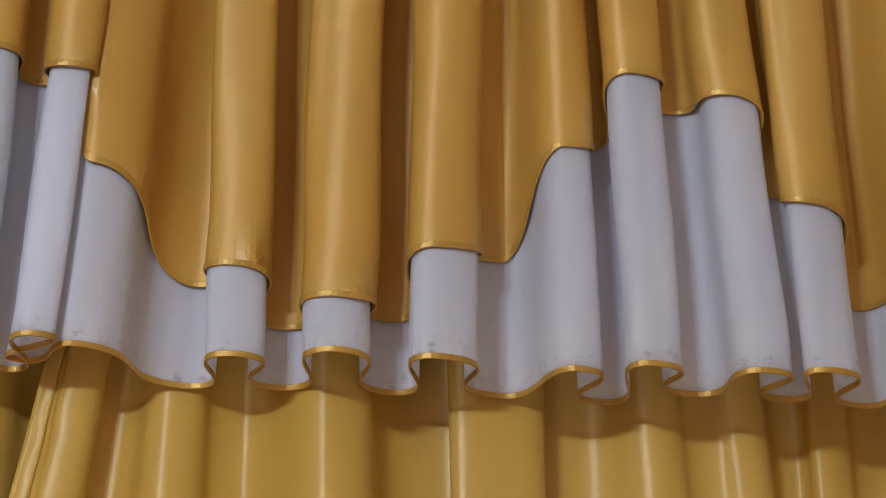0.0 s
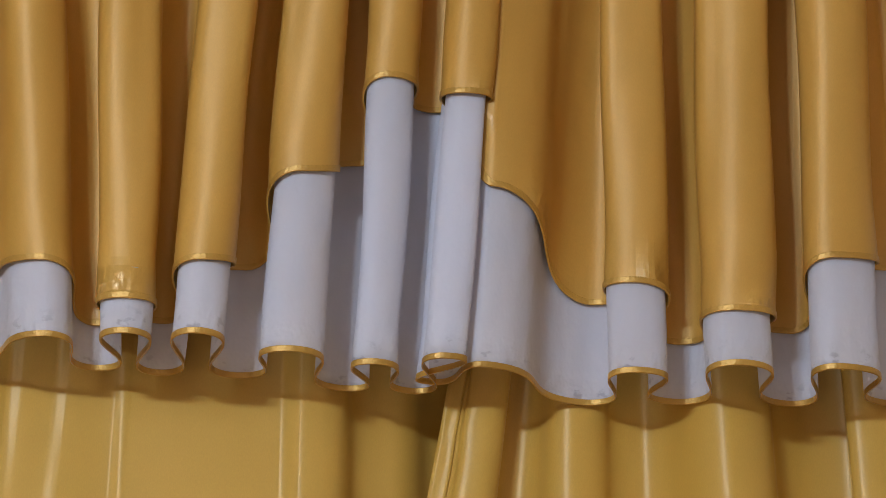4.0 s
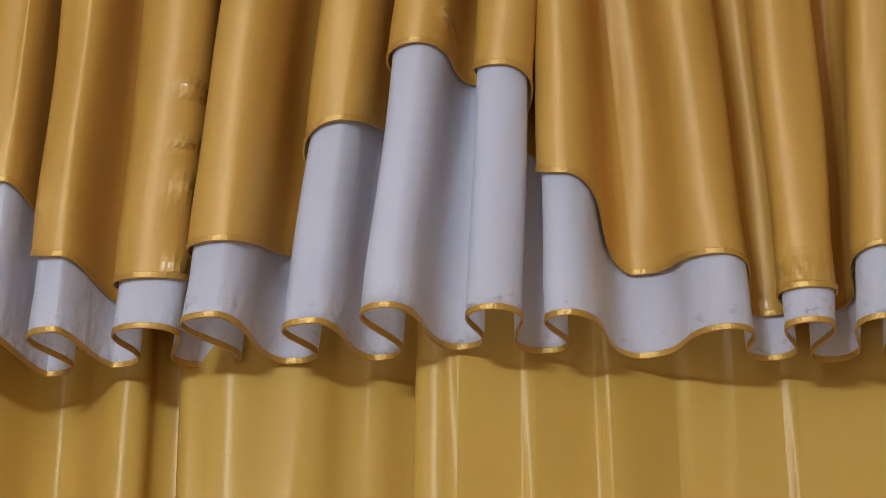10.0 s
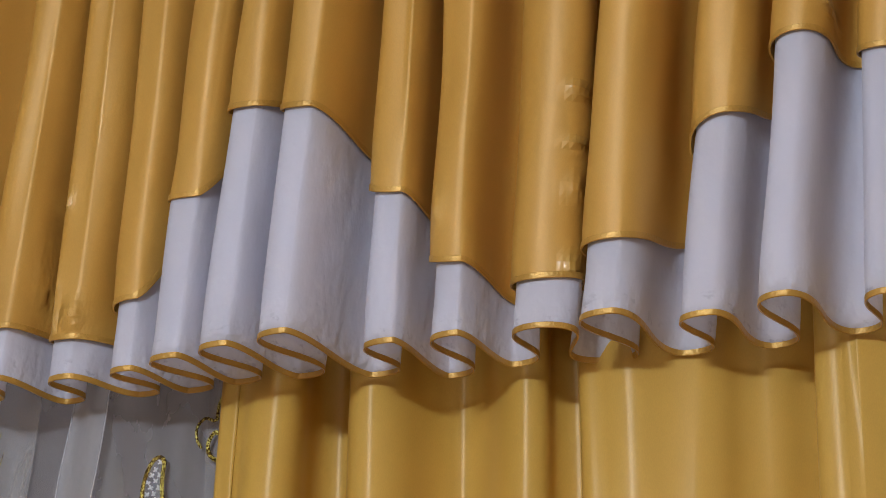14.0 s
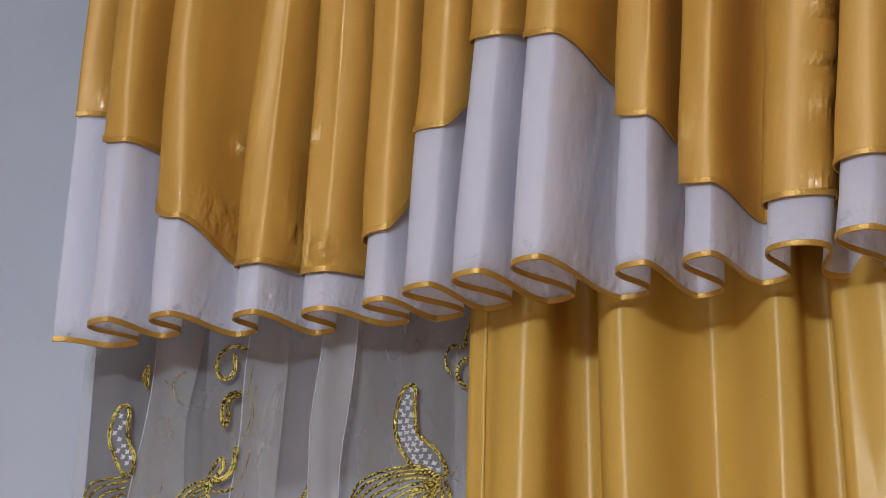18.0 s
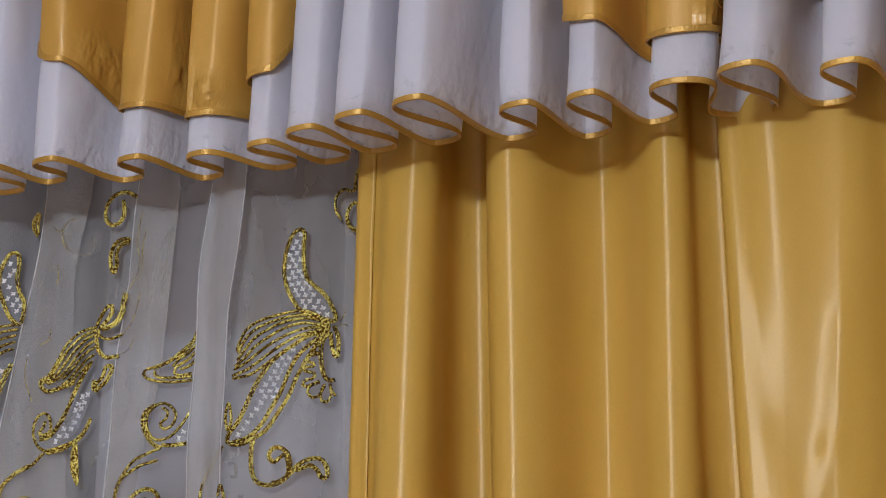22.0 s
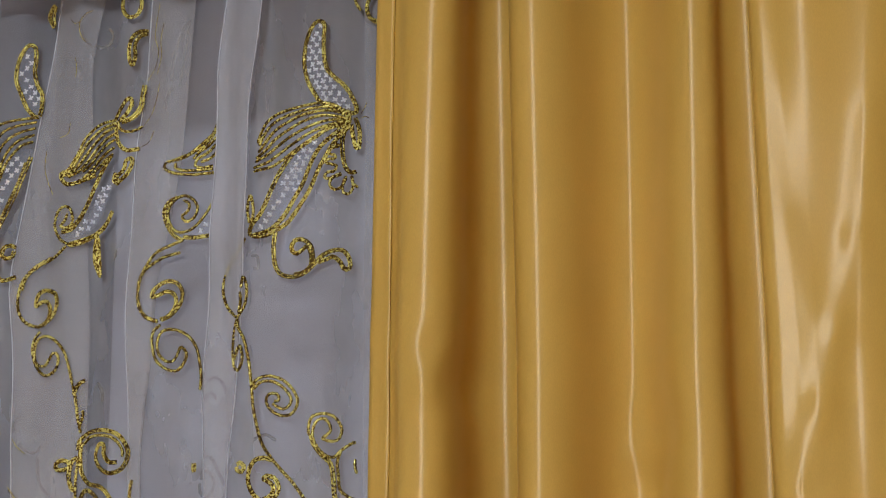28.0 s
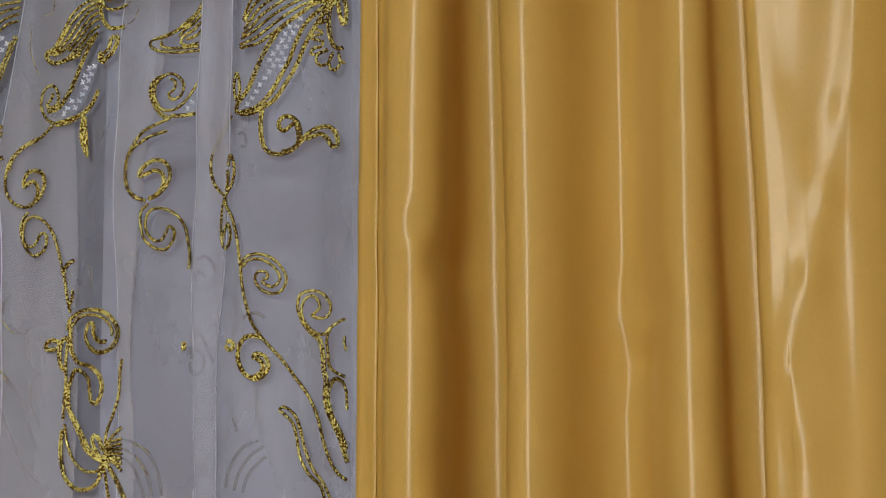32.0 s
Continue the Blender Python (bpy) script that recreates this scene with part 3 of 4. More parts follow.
def kinks(place, u, z, seed):
    """Small bends low in the folds, where the cloth has been handled, single dents (x, z, widths, depth) and long creases."""
    low = np.clip((1.80 - z) / 0.3, 0, 1)
    k = low * 0.0010 * np.sin(31 * z + 2.3 * np.sin(1.7 * u + seed)) * (0.5 + 0.5 * np.sin(1.3 * u + 4 * z + seed))
    x = place[..., 0]
    for x0, z0, wx, wz, deep in DENTS:
        k = k + deep * np.exp(-((x - x0) / wx) ** 2 - ((z - z0) / wz) ** 2)
    for x0, z0, x1, z1, half, deep in CREASES:
        f = np.clip(((x - x0) * (x1 - x0) + (z - z0) * (z1 - z0)) / ((x1 - x0) ** 2 + (z1 - z0) ** 2), 0, 1)
        d2 = (x - x0 - f * (x1 - x0)) ** 2 + (z - z0 - f * (z1 - z0)) ** 2
        k = k + 0.5 * deep * np.exp(-d2 / half**2)
    if seed > 2:
        # the creased free edge
        k = k + 0.0022 * np.clip(1.2 - u, 0, 1) * (np.sin(52 * z + 2.5 * u) + np.sin(87 * z - 4 * u + 1)) * (0.6 + 0.4 * np.sin(9 * z))
    return k


def hang_drape(rows, label, seed):
    rows = [(*row, 0, 0)[:5] for row in rows]
    d = Folds(rows, 2.0, 0.03, 0.32, 0.1, 0.0)
    x0 = rows[0][0]
    base = np.array((x0, 0.05, 2.745))
    e = thing("drape", label, "curtain", base, "pair of gold drapes")
    us = np.linspace(0, d.last, d.last * 18 + 1)
    out = []
    for z in np.r_[np.linspace(0.03, 1.1, 30), np.linspace(1.11, 2.745, 170)]:
        sag = ripple(us * 0.6, z * 0.4, seed, 0.003) + 0.004 * np.sin(3 * z + us * 0.9 + seed) * np.clip((2.0 - z), 0, 1) + kinks(d.at(us, np.full_like(us, z)), us, z, seed)
        out.append(d.at(us, np.full_like(us, z)) + d.out(us, np.full_like(us, z)) * sag[:, None])
    part_mesh("panel", grid_mesh("panel", np.array(out) - base, DRAPE, 0.001), e)
    # the turned and stitched side hem
    ue = np.linspace(0.0, 0.28, 5)
    side = []
    for z in np.r_[np.linspace(0.03, 1.1, 30), np.linspace(1.11, 2.745, 170)]:
        zz = np.full_like(ue, z)
        sag = ripple(ue * 0.6, z * 0.4, seed, 0.003) + 0.004 * np.sin(3 * z + ue * 0.9 + seed) * np.clip((2.0 - z), 0, 1) + kinks(d.at(ue, zz), ue, z, seed)
        side.append(d.at(ue, zz) + d.out(ue, zz) * (sag + 0.0022 + ripple(ue * 9, z * 3, seed, 0.0006))[:, None])
    part_mesh("side_hem", grid_mesh("side_hem", np.array(side) - base, DRAPE, 0.0012), e, "stitched side hem of gold satin")
    top = []
    for z in (2.69, 2.70, 2.745):
        zz = np.full_like(us, z)
        top.append(d.at(us, zz) + d.out(us, zz) * (0.004 + ripple(us * 0.6, z * 0.4, seed, 0.003))[:, None])
    part_mesh("heading_tape", grid_mesh("heading_tape", np.array(top) - base, RAIL, 0.001), e, "white gathered heading tape")
    return e


hang_drape(DRAPE_LEFT, "long smooth gold satin drape with few broad folds", 0.3)
hang_drape(DRAPE_RIGHT, "long gold satin drape with deep folds and a creased edge", 2.3)

# ---- tulle ----
tulle = thing("tulle_curtain", "sheer white organza curtain with gold cord embroidery of leaves and curls", "curtain", (-0.25, 0.11, 2.745))
tbase = np.array((-0.25, 0.11, 2.745))


def sheer_y(x, z):
    """Depth of the sheer cloth: shallow waves that grow towards the wall side."""
    return 0.040 + 0.008 * np.sin(31 * x + 1.4 * z) + 0.006 * np.sin(74 * x - 2.0 * z + 1.0) + 0.075 * np.clip((z - 2.2) / 0.545, 0, 1)


xs = np.linspace(-0.535, 0.03, 90)
rows = np.array([np.stack([xs - 0.012 * (2.1 - z) * np.clip((-0.40 - xs) / 0.1, 0, 1), sheer_y(xs, z), np.full_like(xs, z)], -1) for z in np.linspace(0.02, 2.745, 70)])
part_mesh("panel", grid_mesh("panel", rows - tbase, TULLE), tulle, "sheer white organza panel")


def pleat(edges, stand, bulge, seed, creases, mat):
    """A loose fold that stands in front of the sheer cloth and leans as it falls; edges: rows of height, left, right."""
    zs, lefts, rights = (np.array(c) for c in zip(*sorted(edges)))
    rows = []
    for z in np.linspace(0.04, 2.70, 90):
        a = np.interp(z, zs, lefts) + 0.002 * math.sin(13 * z + seed) + 0.0012 * math.sin(31 * z + 2 * seed)
        b = np.interp(z, zs, rights) + 0.003 * math.sin(9 * z + 2 * seed) + 0.0015 * math.sin(27 * z + seed)
        f = np.linspace(0, 2 * math.pi, 25)
        x = (a + b) / 2 + (b - a) / 2 * np.cos(f) + 0.003 * np.sin(2 * f + 3 * z)
        y = sheer_y(x, z) - 0.007 - stand * min(max((z - 1.70) / 0.08, 0), 1) - bulge * (0.5 - 0.5 * np.sin(f)) - 0.002 * np.sin(3 * f + 6 * z)
        rows.append(np.stack([x, y, np.full_like(f, z)], -1))
    rows = np.array(rows)
    fold = part_mesh("pleat", grid_mesh("pleat", rows - tbase, mat), tulle, "loose sheer fold of organza")
    for k in creases:
        part_mesh("crease", rod_mesh("crease", rows[:, k] - tbase, 0.0009, CREASE, 5), fold, "pressed crease where the organza doubles")


pleat([(2.70, -0.42, -0.35), (2.116, -0.433, -0.365), (2.0, -0.447, -0.380), (1.853, -0.465, -0.376), (1.717, -0.477, -0.374), (1.6, -0.473, -0.372), (0.04, -0.45, -0.37)], 0.0, 0.006, 0.5, (12,), TULLE_FOLD)
pleat([(2.70, -0.285, -0.235), (2.135, -0.296, -0.245), (1.974, -0.306, -0.254), (1.889, -0.312, -0.262), (1.72, -0.315, -0.285), (1.5, -0.312, -0.295), (0.04, -0.31, -0.28)], 0.0, 0.006, 1.7, (12,), TULLE_FOLD)
pleat([(2.70, -0.185, -0.13), (2.118, -0.193, -0.141), (1.99, -0.206, -0.150), (1.937, -0.209, -0.157), (1.8, -0.213, -0.166), (1.71, -0.218, -0.172), (1.5, -0.222, -0.19), (0.04, -0.22, -0.18)], 0.014, 0.008, 2.9, (0, 12), TULLE_THICK)
hem_x = np.linspace(-0.030, 0.028, 8)
rows = np.array([np.stack([hem_x, sheer_y(hem_x, z) - 0.0025, np.full_like(hem_x, z)], -1) for z in np.linspace(0.02, 2.7, 40)])
part_mesh("side_hem", grid_mesh("side_hem", rows - tbase, TULLE_FOLD), tulle, "doubled side hem of the organza")


def smooth_line(pts, per=9, closed=False):
    """A smooth line through a few points (Catmull-Rom)."""
    p = [np.array(q, float) for q in pts]
    p = [p[-1], *p, p[0], p[1]] if closed else [2 * p[0] - p[1], *p, 2 * p[-1] - p[-2]]
    out = []
    for a, b, c, d in zip(p, p[1:], p[2:], p[3:]):
        for t in np.linspace(0, 1, per, endpoint=False):
            out.append(0.5 * (2 * b + (c - a) * t + (2 * a - 5 * b + 4 * c - d) * t**2 + (3 * b - a - 3 * c + d) * t**3))
    if not closed:
        out.append(p[-2])
    return np.array(out)


def inside(poly, x, z):
    hit = False
    for (x0, z0), (x1, z1) in zip(poly, np.roll(poly, -1, axis=0)):
        if (z0 > z) != (z1 > z) and x < (x1 - x0) * (z - z0) / (z1 - z0) + x0:
            hit = not hit
    return hit


def lay(line, lift):
    """Lays a line (x, z) on the sheer cloth."""
    return np.stack([line[:, 0], sheer_y(line[:, 0], line[:, 1]) - lift, line[:, 1]], -1) - tbase


THICK = {"cord": 0.0016, "strand": 0.0020, "stem": 0.0021, "horn": 0.0016, "ghost": 0.0021, "glint": 0.0006}


def stitched(line, radius):
    """A chain-stitched cord along a line: evenly spaced, with a swelling at every stitch."""
    arc = np.r_[0, np.cumsum(np.hypot(*np.diff(line, axis=0).T))]
    s = np.arange(0, arc[-1], 0.0011)
    even = np.stack([np.interp(s, arc, line[:, 0]), np.interp(s, arc, line[:, 1])], -1)
    taper = np.clip(np.minimum(s, arc[-1] - s) / 0.003 + 0.45, 0, 1)
    return even, radius * taper * (1 + 0.15 * np.sin(s * 2 * math.pi / 0.0046))


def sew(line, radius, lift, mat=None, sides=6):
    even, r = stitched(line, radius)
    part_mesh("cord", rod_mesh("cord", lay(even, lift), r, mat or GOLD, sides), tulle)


def tufts(line):
    """The filling of a leaf: fine net with rows of white stitched tufts."""
    k = len(line)
    part_mesh("net", mesh_of("net", lay(line, 0.0130), [tuple(range(k))], NET, False), tulle, "fine net filling inside the leaf")
    verts, faces = [], []
    lo, hi = line.min(axis=0), line.max(axis=0)
    for row, z in enumerate(np.arange(lo[1], hi[1], 0.0078)):
        for x in np.arange(lo[0] + (0.0048 if row % 2 else 0), hi[0], 0.0096):
            x, zz = x + random.uniform(-0.0007, 0.0007), z + random.uniform(-0.0007, 0.0007)
            if np.hypot(line[:, 0] - x, line[:, 1] - zz).min() < 0.0034 or not inside(line, x, zz):
                continue
            y = sheer_y(x, zz) - 0.0118 - tbase[1]
            # two short crossed stitches
            for turn in (random.uniform(0.3, 0.9), random.uniform(1.9, 2.5)):
                c, d = 0.0036 * math.cos(turn), 0.0036 * math.sin(turn)
                k = len(verts)
                for f, w in ((-1, 0.7), (0, 1.0), (1, 0.7)):
                    px, pz = x + f * c - tbase[0], zz + f * d - tbase[2]
                    verts += [(px - 0.40 * w * d, y - 0.0015, pz + 0.40 * w * c), (px, y - 0.003 - 0.001 * w, pz), (px + 0.40 * w * d, y - 0.0015, pz - 0.40 * w * c)]
                faces += [(k + 3 * f + j, k + 3 * f + j + 1, k + 3 * f + j + 4, k + 3 * f + j + 3) for f in (0, 1) for j in (0, 1)]
    if verts:
        tagged(part_mesh("stitching", mesh_of("stitching", verts, faces, BEAD, False), tulle, "white stitched filling"), kind="stuff")


def embroider(kind, pts):
    closed = kind in ("horn", "fill")
    line = smooth_line(pts, 10, closed)
    if closed:
        tufts(line)
    if kind == "fill":
        return
    if kind == "horn":
        line = np.vstack([line, line[:1]])
    r = THICK[kind]
    if kind == "ghost":
        sew(line, r, -0.004, GHOST, 5)
    elif kind == "glint":
        sew(line, r, 0.0245, GOLD, 4)
    else:
        sew(line, r, 0.015)
    if kind in ("cord", "horn"):
        # the second thread that runs along the first
        d = np.gradient(line, axis=0)
        nrm = np.stack([-d[:, 1], d[:, 0]], -1)
        nrm /= np.linalg.norm(nrm, axis=1, keepdims=True) + 1e-9
        sew(line + nrm * 0.0026, r * 0.9, 0.0146)


embroider("horn", [(-0.458, 1.942), (-0.469, 1.951), (-0.476, 1.969), (-0.482, 1.987), (-0.481, 2.007), (-0.476, 2.024), (-0.47, 2.033), (-0.465, 2.03), (-0.464, 2.015), (-0.465, 1.999), (-0.461, 1.981), (-0.455, 1.967)])
embroider("strand", [(-0.459, 1.94), (-0.483, 1.934), (-0.504, 1.926), (-0.51, 1.91), (-0.508, 1.881), (-0.506, 1.844)])
embroider("strand", [(-0.459, 1.934), (-0.477, 1.928), (-0.496, 1.918), (-0.505, 1.902), (-0.504, 1.873), (-0.505, 1.858)])
embroider("strand", [(-0.46, 1.926), (-0.476, 1.919), (-0.491, 1.907), (-0.5, 1.891), (-0.502, 1.865)])
embroider("strand", [(-0.461, 1.917), (-0.475, 1.91), (-0.486, 1.898), (-0.495, 1.88), (-0.499, 1.861)])
embroider("strand", [(-0.462, 1.908), (-0.473, 1.903), (-0.482, 1.892), (-0.491, 1.876), (-0.497, 1.858), (-0.502, 1.84)])
embroider("fill", [(-0.464, 1.9), (-0.475, 1.895), (-0.487, 1.88), (-0.497, 1.858), (-0.503, 1.829), (-0.501, 1.8), (-0.496, 1.814), (-0.485, 1.843), (-0.474, 1.866), (-0.466, 1.889)])
embroider("cord", [(-0.465, 1.889), (-0.473, 1.863), (-0.481, 1.836), (-0.49, 1.811), (-0.498, 1.789), (-0.499, 1.757), (-0.496, 1.736), (-0.488, 1.727), (-0.473, 1.733)])
embroider("strand", [(-0.469, 1.881), (-0.476, 1.855), (-0.485, 1.829), (-0.494, 1.803), (-0.498, 1.785)])
embroider("cord", [(-0.475, 1.772), (-0.482, 1.774), (-0.489, 1.77), (-0.491, 1.76), (-0.485, 1.755), (-0.478, 1.759), (-0.476, 1.767)])
embroider("cord", [(-0.442, 2.089), (-0.448, 2.08), (-0.449, 2.069), (-0.442, 2.056)])
embroider("strand", [(-0.439, 2.085), (-0.442, 2.074), (-0.44, 2.06)])
embroider("ghost", [(-0.388, 2.075), (-0.398, 2.071), (-0.406, 2.061), (-0.403, 2.046), (-0.396, 2.035), (-0.389, 2.03)])
embroider("glint", [(-0.376, 2.066), (-0.386, 2.061), (-0.393, 2.049), (-0.391, 2.035), (-0.384, 2.024)])
embroider("glint", [(-0.406, 2.057), (-0.399, 2.05), (-0.392, 2.052)])
embroider("ghost", [(-0.385, 2.03), (-0.376, 2.026), (-0.365, 2.031), (-0.362, 2.043), (-0.368, 2.051)])
embroider("glint", [(-0.397, 2.006), (-0.395, 1.991), (-0.396, 1.979)])
embroider("cord", [(-0.298, 2.092), (-0.309, 2.097), (-0.323, 2.094), (-0.335, 2.084), (-0.339, 2.07), (-0.335, 2.058), (-0.326, 2.051), (-0.316, 2.054), (-0.311, 2.065), (-0.311, 2.077), (-0.313, 2.086)])
embroider("cord", [(-0.303, 2.035), (-0.313, 2.034), (-0.323, 2.025), (-0.327, 2.008), (-0.324, 1.992), (-0.319, 1.989), (-0.316, 2.0), (-0.317, 2.015), (-0.312, 2.025), (-0.303, 2.03)])
embroider("strand", [(-0.341, 1.921), (-0.365, 1.92), (-0.383, 1.906), (-0.394, 1.885), (-0.405, 1.867), (-0.418, 1.858)])
embroider("strand", [(-0.34, 1.917), (-0.362, 1.914), (-0.379, 1.901), (-0.391, 1.883), (-0.401, 1.866), (-0.415, 1.856)])
embroider("strand", [(-0.342, 1.912), (-0.359, 1.908), (-0.374, 1.895), (-0.386, 1.879), (-0.398, 1.863), (-0.411, 1.857)])
embroider("strand", [(-0.341, 1.904), (-0.356, 1.9), (-0.369, 1.89), (-0.38, 1.876), (-0.392, 1.862), (-0.404, 1.856)])
embroider("strand", [(-0.342, 1.896), (-0.355, 1.892), (-0.367, 1.883), (-0.377, 1.871), (-0.388, 1.86)])
embroider("strand", [(-0.342, 1.886), (-0.355, 1.882), (-0.367, 1.873), (-0.378, 1.861), (-0.388, 1.852)])
embroider("strand", [(-0.344, 1.878), (-0.356, 1.873), (-0.369, 1.863), (-0.381, 1.853), (-0.395, 1.849)])
embroider("cord", [(-0.402, 1.856), (-0.411, 1.863), (-0.419, 1.861), (-0.418, 1.853), (-0.408, 1.845), (-0.395, 1.846), (-0.381, 1.851), (-0.37, 1.855)])
embroider("cord", [(-0.341, 1.92), (-0.334, 1.932), (-0.327, 1.942), (-0.322, 1.945), (-0.321, 1.938), (-0.327, 1.927), (-0.337, 1.919)])
embroider("cord", [(-0.307, 1.964), (-0.309, 1.949), (-0.311, 1.935), (-0.319, 1.923), (-0.333, 1.917)])
embroider("strand", [(-0.304, 1.964), (-0.306, 1.947), (-0.308, 1.933), (-0.316, 1.921), (-0.329, 1.915)])
embroider("strand", [(-0.337, 1.919), (-0.335, 1.91), (-0.326, 1.904), (-0.315, 1.905), (-0.306, 1.911)])
embroider("cord", [(-0.341, 1.919), (-0.341, 1.904), (-0.336, 1.889), (-0.324, 1.879), (-0.308, 1.881)])
embroider("glint", [(-0.302, 1.909), (-0.294, 1.926), (-0.289, 1.949), (-0.287, 1.967)])
embroider("glint", [(-0.304, 1.882), (-0.296, 1.89), (-0.291, 1.905)])
embroider("glint", [(-0.289, 2.07), (-0.291, 2.052), (-0.293, 2.025), (-0.289, 2.007), (-0.292, 1.985), (-0.3, 1.966)])
embroider("glint", [(-0.284, 2.045), (-0.287, 2.022), (-0.286, 2.0), (-0.29, 1.976)])
embroider("cord", [(-0.34, 1.854), (-0.342, 1.843), (-0.333, 1.838), (-0.336, 1.849)])
embroider("cord", [(-0.336, 1.846), (-0.326, 1.855), (-0.323, 1.866), (-0.318, 1.868), (-0.319, 1.86), (-0.324, 1.85), (-0.333, 1.842)])
embroider("fill", [(-0.343, 1.868), (-0.346, 1.855), (-0.355, 1.842), (-0.369, 1.837), (-0.374, 1.82), (-0.385, 1.802), (-0.396, 1.788), (-0.416, 1.779), (-0.412, 1.774), (-0.392, 1.778), (-0.371, 1.788), (-0.357, 1.807), (-0.348, 1.826), (-0.342, 1.847)])
embroider("cord", [(-0.347, 1.878), (-0.362, 1.861), (-0.372, 1.843), (-0.38, 1.824), (-0.39, 1.804), (-0.401, 1.79), (-0.415, 1.787)])
embroider("cord", [(-0.342, 1.806), (-0.351, 1.793), (-0.366, 1.783), (-0.385, 1.776), (-0.406, 1.77)])
embroider("strand", [(-0.345, 1.796), (-0.356, 1.785), (-0.37, 1.778), (-0.386, 1.771), (-0.402, 1.767)])
embroider("strand", [(-0.404, 1.77), (-0.416, 1.778), (-0.425, 1.795), (-0.422, 1.811), (-0.412, 1.818), (-0.403, 1.815), (-0.399, 1.803), (-0.401, 1.794), (-0.409, 1.791), (-0.415, 1.794), (-0.409, 1.801), (-0.406, 1.809)])
embroider("cord", [(-0.367, 1.78), (-0.37, 1.763), (-0.369, 1.745), (-0.359, 1.726), (-0.359, 1.74), (-0.361, 1.758), (-0.363, 1.776)])
embroider("strand", [(-0.365, 1.776), (-0.365, 1.759), (-0.363, 1.737)])
embroider("stem", [(-0.406, 1.768), (-0.424, 1.755), (-0.448, 1.748), (-0.463, 1.734), (-0.468, 1.716)])
embroider("horn", [(-0.074, 1.924), (-0.083, 1.934), (-0.094, 1.953), (-0.099, 1.975), (-0.098, 1.997), (-0.093, 2.015), (-0.086, 2.025), (-0.079, 2.026), (-0.075, 2.02), (-0.076, 2.005), (-0.075, 1.983), (-0.071, 1.965), (-0.062, 1.954), (-0.052, 1.945), (-0.044, 1.933), (-0.039, 1.912)])
embroider("strand", [(-0.042, 1.907), (-0.061, 1.92), (-0.081, 1.923), (-0.107, 1.921), (-0.126, 1.914), (-0.14, 1.903), (-0.148, 1.889), (-0.153, 1.875)])
embroider("strand", [(-0.042, 1.906), (-0.061, 1.916), (-0.081, 1.918), (-0.107, 1.915), (-0.125, 1.907), (-0.137, 1.897), (-0.146, 1.883), (-0.151, 1.871)])
embroider("strand", [(-0.042, 1.905), (-0.059, 1.912), (-0.08, 1.913), (-0.104, 1.91), (-0.122, 1.9), (-0.134, 1.889), (-0.143, 1.876), (-0.152, 1.863)])
embroider("strand", [(-0.042, 1.903), (-0.059, 1.906), (-0.078, 1.907), (-0.102, 1.902), (-0.12, 1.891), (-0.133, 1.879), (-0.143, 1.866), (-0.155, 1.856)])
embroider("strand", [(-0.042, 1.902), (-0.058, 1.902), (-0.076, 1.899), (-0.099, 1.893), (-0.117, 1.883), (-0.131, 1.87), (-0.143, 1.859), (-0.156, 1.852)])
embroider("strand", [(-0.042, 1.9), (-0.057, 1.898), (-0.073, 1.893), (-0.096, 1.885), (-0.114, 1.874), (-0.129, 1.861), (-0.141, 1.851), (-0.158, 1.845)])
embroider("strand", [(-0.043, 1.899), (-0.057, 1.894), (-0.071, 1.888), (-0.091, 1.878), (-0.11, 1.867), (-0.124, 1.855), (-0.138, 1.845), (-0.158, 1.841)])
embroider("cord", [(-0.048, 1.898), (-0.067, 1.892), (-0.084, 1.882), (-0.103, 1.872), (-0.116, 1.86), (-0.128, 1.84), (-0.137, 1.819), (-0.143, 1.803), (-0.15, 1.788), (-0.161, 1.775), (-0.164, 1.765)])
embroider("strand", [(-0.212, 1.914), (-0.218, 1.899), (-0.227, 1.889), (-0.245, 1.875), (-0.265, 1.87), (-0.28, 1.867)])
embroider("strand", [(-0.213, 1.905), (-0.221, 1.892), (-0.23, 1.882), (-0.249, 1.872), (-0.269, 1.868)])
embroider("strand", [(-0.214, 1.894), (-0.224, 1.882), (-0.234, 1.875), (-0.242, 1.866)])
embroider("strand", [(-0.214, 1.885), (-0.224, 1.874), (-0.236, 1.866), (-0.239, 1.858), (-0.23, 1.855), (-0.217, 1.858)])
embroider("strand", [(-0.214, 1.875), (-0.221, 1.867), (-0.233, 1.862)])
embroider("strand", [(-0.28, 1.867), (-0.282, 1.861), (-0.276, 1.855), (-0.26, 1.85), (-0.24, 1.847), (-0.216, 1.849)])
embroider("strand", [(-0.267, 1.865), (-0.267, 1.859), (-0.256, 1.854), (-0.236, 1.852), (-0.217, 1.854)])
embroider("fill", [(-0.068, 1.89), (-0.08, 1.883), (-0.099, 1.871), (-0.113, 1.858), (-0.124, 1.841), (-0.133, 1.819), (-0.14, 1.802), (-0.153, 1.781), (-0.162, 1.766), (-0.146, 1.767), (-0.127, 1.785), (-0.112, 1.809), (-0.101, 1.826), (-0.094, 1.846), (-0.084, 1.866), (-0.073, 1.879)])
embroider("cord", [(-0.048, 1.898), (-0.063, 1.883), (-0.08, 1.866), (-0.091, 1.847), (-0.1, 1.826), (-0.112, 1.806), (-0.124, 1.785), (-0.139, 1.769), (-0.16, 1.763)])
embroider("cord", [(-0.045, 1.896), (-0.059, 1.878), (-0.071, 1.857), (-0.081, 1.838), (-0.09, 1.818), (-0.106, 1.795), (-0.118, 1.779), (-0.13, 1.77)])
